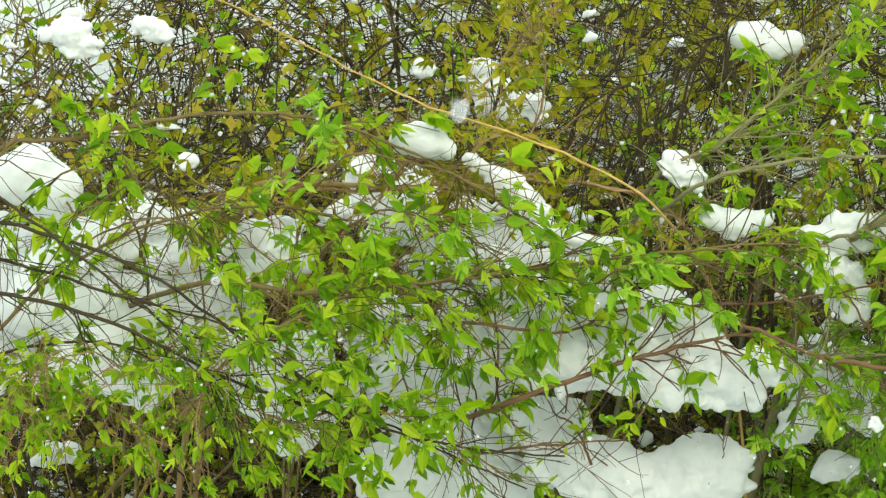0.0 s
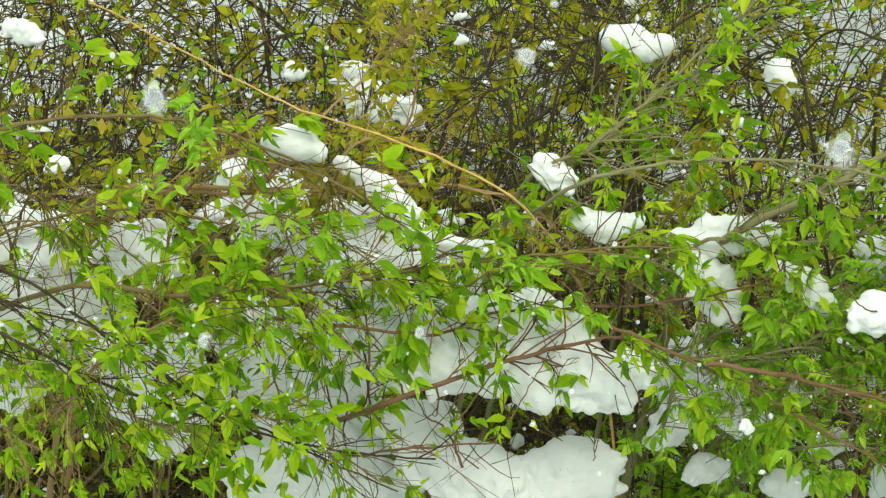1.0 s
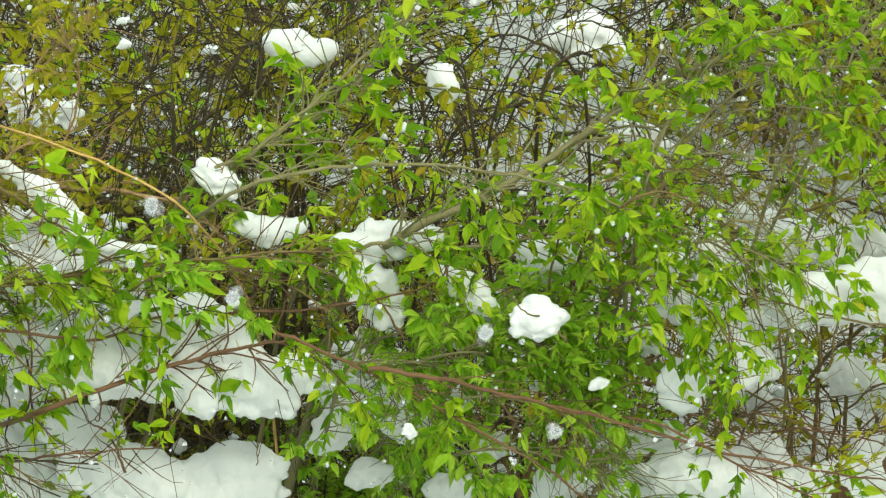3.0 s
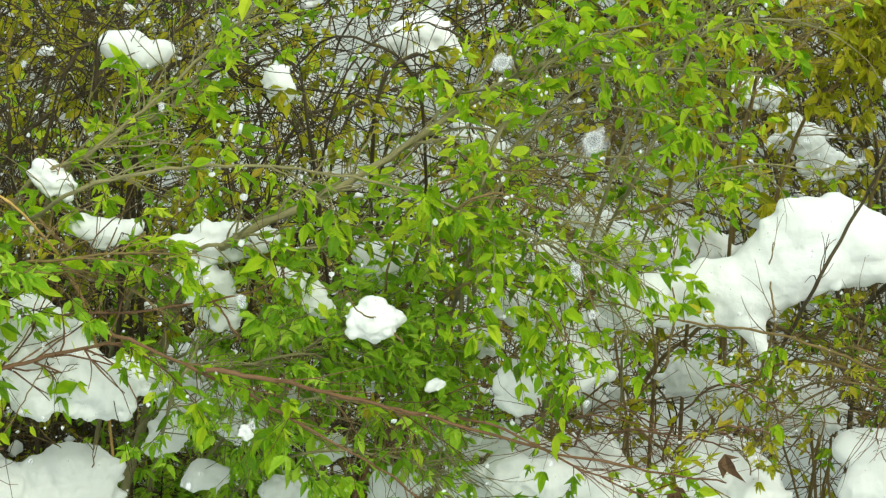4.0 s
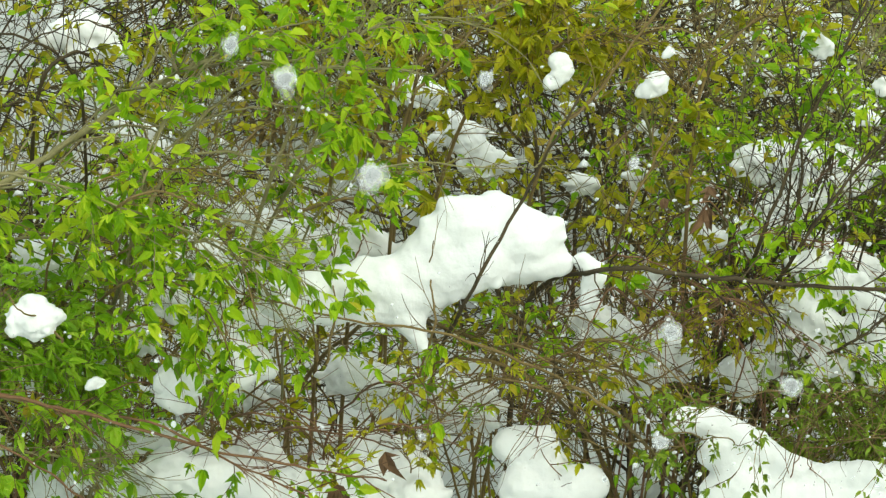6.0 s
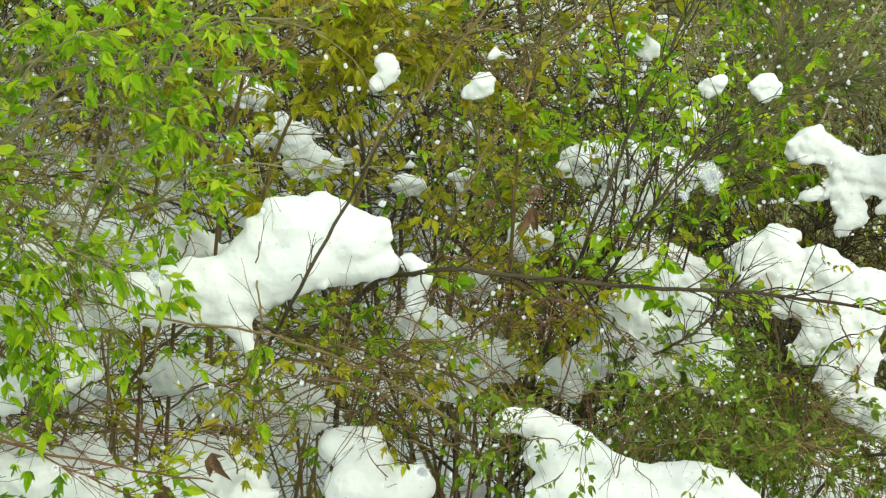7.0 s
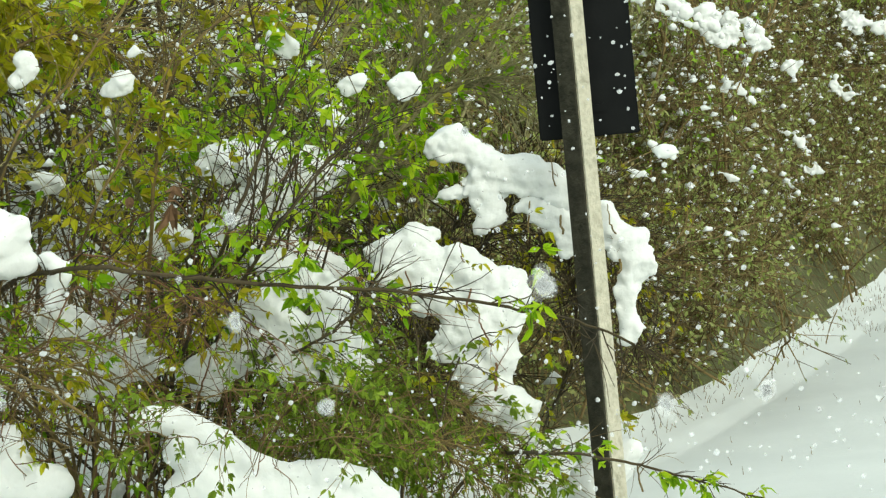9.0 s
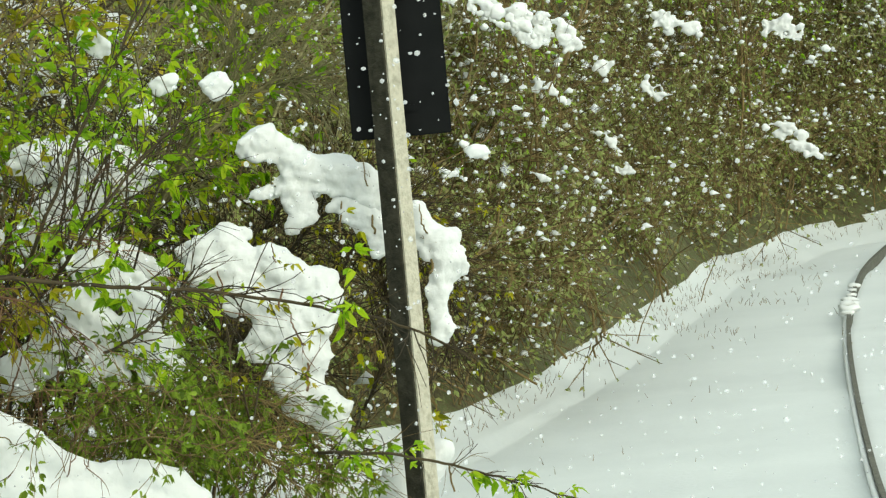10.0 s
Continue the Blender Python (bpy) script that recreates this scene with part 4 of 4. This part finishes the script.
# ---- sign post ----
def sign_post():
    d = 23.9
    foot = P(3746, 905, d)
    foot.z = ground_z(foot.x, foot.y) - 0.1
    post = thing("sign_post", foot, "weathered square concrete post carrying a black sign panel", "sign post")
    post.rotation_euler = (0, 0, radians(42))
    bm = bmesh.new()
    bmesh.ops.create_cube(bm, size=1)
    bmesh.ops.scale(bm, vec=(0.098, 0.098, 3.4), verts=bm.verts)
    bmesh.ops.translate(bm, vec=(0, 0, 1.7), verts=bm.verts)
    bmesh.ops.bevel(bm, geom=bm.edges[:], offset=0.008, segments=2, affect="EDGES")
    me = bpy.data.meshes.new("shaft")
    bm.to_mesh(me)
    bm.free()
    me.materials.append(CONCRETE)
    new("shaft", me).parent = post
    # thin strip added over the left face, its dark colour standing in for shade
    for nm, x, y, w, dd in (("shade_strip", -0.052, 0.0, 0.012, 0.094),):
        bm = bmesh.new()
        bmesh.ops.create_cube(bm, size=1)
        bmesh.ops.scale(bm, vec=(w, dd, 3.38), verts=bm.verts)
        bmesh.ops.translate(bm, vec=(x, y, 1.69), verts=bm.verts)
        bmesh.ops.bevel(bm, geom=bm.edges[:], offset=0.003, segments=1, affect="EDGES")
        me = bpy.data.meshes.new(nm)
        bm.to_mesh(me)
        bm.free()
        me.materials.append(POST_SHADE)
        tagged(new(nm, me), "dark strip painting shade on the left side of the post").parent = post
    top = P(3700, 245, d)
    h = top.z - foot.z
    for nm, w, hh, y, z, m in (("panel", 0.425, 0.75, 0.0, 0.375, STEEL_BLACK), ("clamp", 0.16, 0.04, -0.01, 0.12, STEEL_BLACK), ("clamp", 0.16, 0.04, -0.01, 0.6, STEEL_BLACK)):
        bm = bmesh.new()
        bmesh.ops.create_cube(bm, size=1)
        bmesh.ops.scale(bm, vec=(w, 0.025, hh), verts=bm.verts)
        bmesh.ops.bevel(bm, geom=bm.edges[:], offset=0.006, segments=2, affect="EDGES")
        me = bpy.data.meshes.new(nm)
        bm.to_mesh(me)
        bm.free()
        me.materials.append(m)
        ob = new(nm, me)
        ob.parent = post
        ob.matrix_local = pose(0, 0, 0, 0, 0, -42 - 8) @ pose(0.045, 0.1 + y, h + z, 0, 0, 0)


sign_post()


# ---- rail ----
def rail():
    pts = [ground_at(u, v, 0.05) for u, v in ((4580, 930), (4545, 850), (4512, 720), (4495, 610), (4497, 545), (4520, 480), (4570, 430))]
    path = smooth_path([np.array(p) for p in pts], 8)
    obj = thing("rail", Vector(path[0]), "dark rusty rail half buried in snow", "rail")
    g = Geo()
    prof = [(-0.013, -0.005), (-0.013, 0.012), (0.013, 0.012), (0.013, -0.005), (0.01, -0.02), (0.01, -0.12), (-0.01, -0.12), (-0.01, -0.02)]
    tan = np.gradient(path, axis=0)
    vs = []
    for p, t in zip(path, tan):
        s = unit(np.cross(t, UP))
        vs += [p - path[0] + s * a + UP * b for a, b in prof]
    n = len(prof)
    fs = [(i * n + j, i * n + (j + 1) % n, (i + 1) * n + (j + 1) % n, (i + 1) * n + j) for i in range(len(path) - 1) for j in range(n)]
    g.add(vs, fs)
    part("rail_head", g, RAIL_STEEL, obj, smooth=False)
    heap = Geo()
    for k, p in enumerate(path[30:37]):
        heap.blob(p - path[0] + np.array((-0.01, 0, 0.015)), 0.05 + 0.02 * math.sin(k), 0.4)
    part("snow_heap", heap, SNOW, obj, "snow drifted over the rail", kind="stuff")
    lip = Geo()
    lip.tube(path - path[0] + np.array((-0.025, 0, -0.028)), 0.016, 0.016, 6)
    part("snow_lip", lip, SNOW, obj, "thin ridge of snow along the rail")


rail()


# ---- dry grass along the bank's edge ----
def dry_grass():
    g = Geo()
    r = np.random.default_rng(3)
    for k in range(900):
        x = 4.2 + 6.5 * r.random()
        if k % 10 < 6:
            y = edge_y(round(x, 3)) + 0.12 - 0.5 * r.random() ** 2
        elif k % 10 < 9:
            x = 6.6 + 2.2 * r.random()
            y = edge_y(round(x, 3)) - 0.2 - 2.6 * r.random() ** 1.5
            if noise.noise(Vector((x * 2, y * 1.5, 4))) < 0:
                continue
        else:
            y = edge_y(round(x, 3)) - 5 * r.random() ** 2
        at = np.array((x, y, ground_z(x, y) - 0.01))
        p = [at]
        w = unit(np.array((r.random() - .5, (r.random() - .5) * .5, 0.9)))
        for _k in range(3):
            p.append(p[-1] + w * (0.007 + 0.018 * r.random()))
            w = unit(w + (r.random(3) - .5) * 0.9)
        g.tube(p, 0.0026, 0.001, 3)
    ob = new("dry_grass", g.mesh("dry_grass", STRAW))
    tagged(ob, "withered grass blades poking out of the snow", "grass", kind="stuff")


dry_grass()

# ---- falling snow ----
r3 = np.random.default_rng(21)


def soft_flake(g, size):
    """A fluffy flake: thin ice plates grown out from one core, thinning outwards."""
    ring = np.array([(math.cos(q), math.sin(q), 0.0) for q in np.arange(9) * 2 * math.pi / 9])
    verts, faces = [np.zeros((1, 3))], []
    for k in range(26):
        tilt = np.array(Euler((1.57 + r3.normal() * 0.5, r3.normal() * 0.5, r3.normal() * 0.5)).to_matrix())
        verts.append((ring * size * (0.3 + 0.5 * r3.random())) @ tilt.T + r3.normal(size=3) * size * np.array((0.3, 0.4, 0.38)))
        at = 1 + 9 * k
        faces += [tuple(range(at, at + 9)), (0, at, at + 1)]
    g.add(np.concatenate(verts), faces)


falling = []


def falling_sheet(d0, d1, n, size, drift):
    """Many small flakes that sink together, spread over a tall box."""
    g = Geo()
    base, faces = lump_base(0)
    for _ in range(n):
        d = d0 + (d1 - d0) * r3.random()
        x = (r3.random() - 0.5) * d * 0.52 + drift * -5
        if r3.random() < 0.5:
            x = (0.06 + 0.2 * r3.random()) * d + drift * -5
        q = size * (0.2 + 0.55 * r3.random() ** 3)
        v = base * (0.8 + 0.4 * r3.random((len(base), 1))) * q * (0.75 + 0.5 * r3.random(3))
        g.add(np.array((x, d, -0.2 + 13.5 * r3.random())) + v, faces)
    ob = new("falling_snow", g.mesh("falling_snow", FLAKE_SOFT))
    tagged(ob, "small white flakes drifting down through the air", "falling snow", kind="stuff")
    falling.append((ob, drift))


for d0, d1, n, size, drift in ((14, 18, 2000, 0.013, 0.15), (18, 22, 3400, 0.014, -0.1), (20, 22.4, 4200, 0.014, 0.05), (12, 16, 1100, 0.012, -0.2), (21, 22.4, 4800, 0.013, 0.2), (16, 21, 3000, 0.014, 0.0)):
    falling_sheet(d0, d1, n, size, drift)

flakes = []


def single_flakes():
    for k in range(125):
        t = 10.0 * (k + r3.random()) / 125
        sweep = np.interp(t, [q[0] for q in PAN], [q[1] for q in PAN])
        d = 5 + 11 * r3.random()
        u, v = sweep + 1568 * r3.random(), 882 * r3.random()
        g = Geo()
        soft_flake(g, d / FOCAL * (5 + 21 * r3.random() ** 2.2))
        ob = new("snowflake", g.mesh("snowflake", FLAKE_VEIL))
        tagged(ob, "fluffy white snowflake falling through the air", "snowflake", "falling snowflakes")
        flakes.append((ob, t, P(u, v, d), (r3.random() - .5) * 0.8, 0.9 + 0.5 * r3.random()))


single_flakes()


def motions():
    for i, (ob, drift) in enumerate(falling):
        speed = 0.8 + 0.04 * i
        walk(ob, [(t, pose(drift * t, 0, -speed * t, 0, 0, 0)) for t in (0.0, 5.0, 10.0)])
    for ob, t0, at, drift, speed in flakes:
        walk(ob, [(t, pose(at.x + drift * (t - t0), at.y, at.z - speed * (t - t0), 0, 0, 40 * math.sin(at.x * 9) * t / 10)) for t in (0.0, 5.0, 10.0)])


motions()
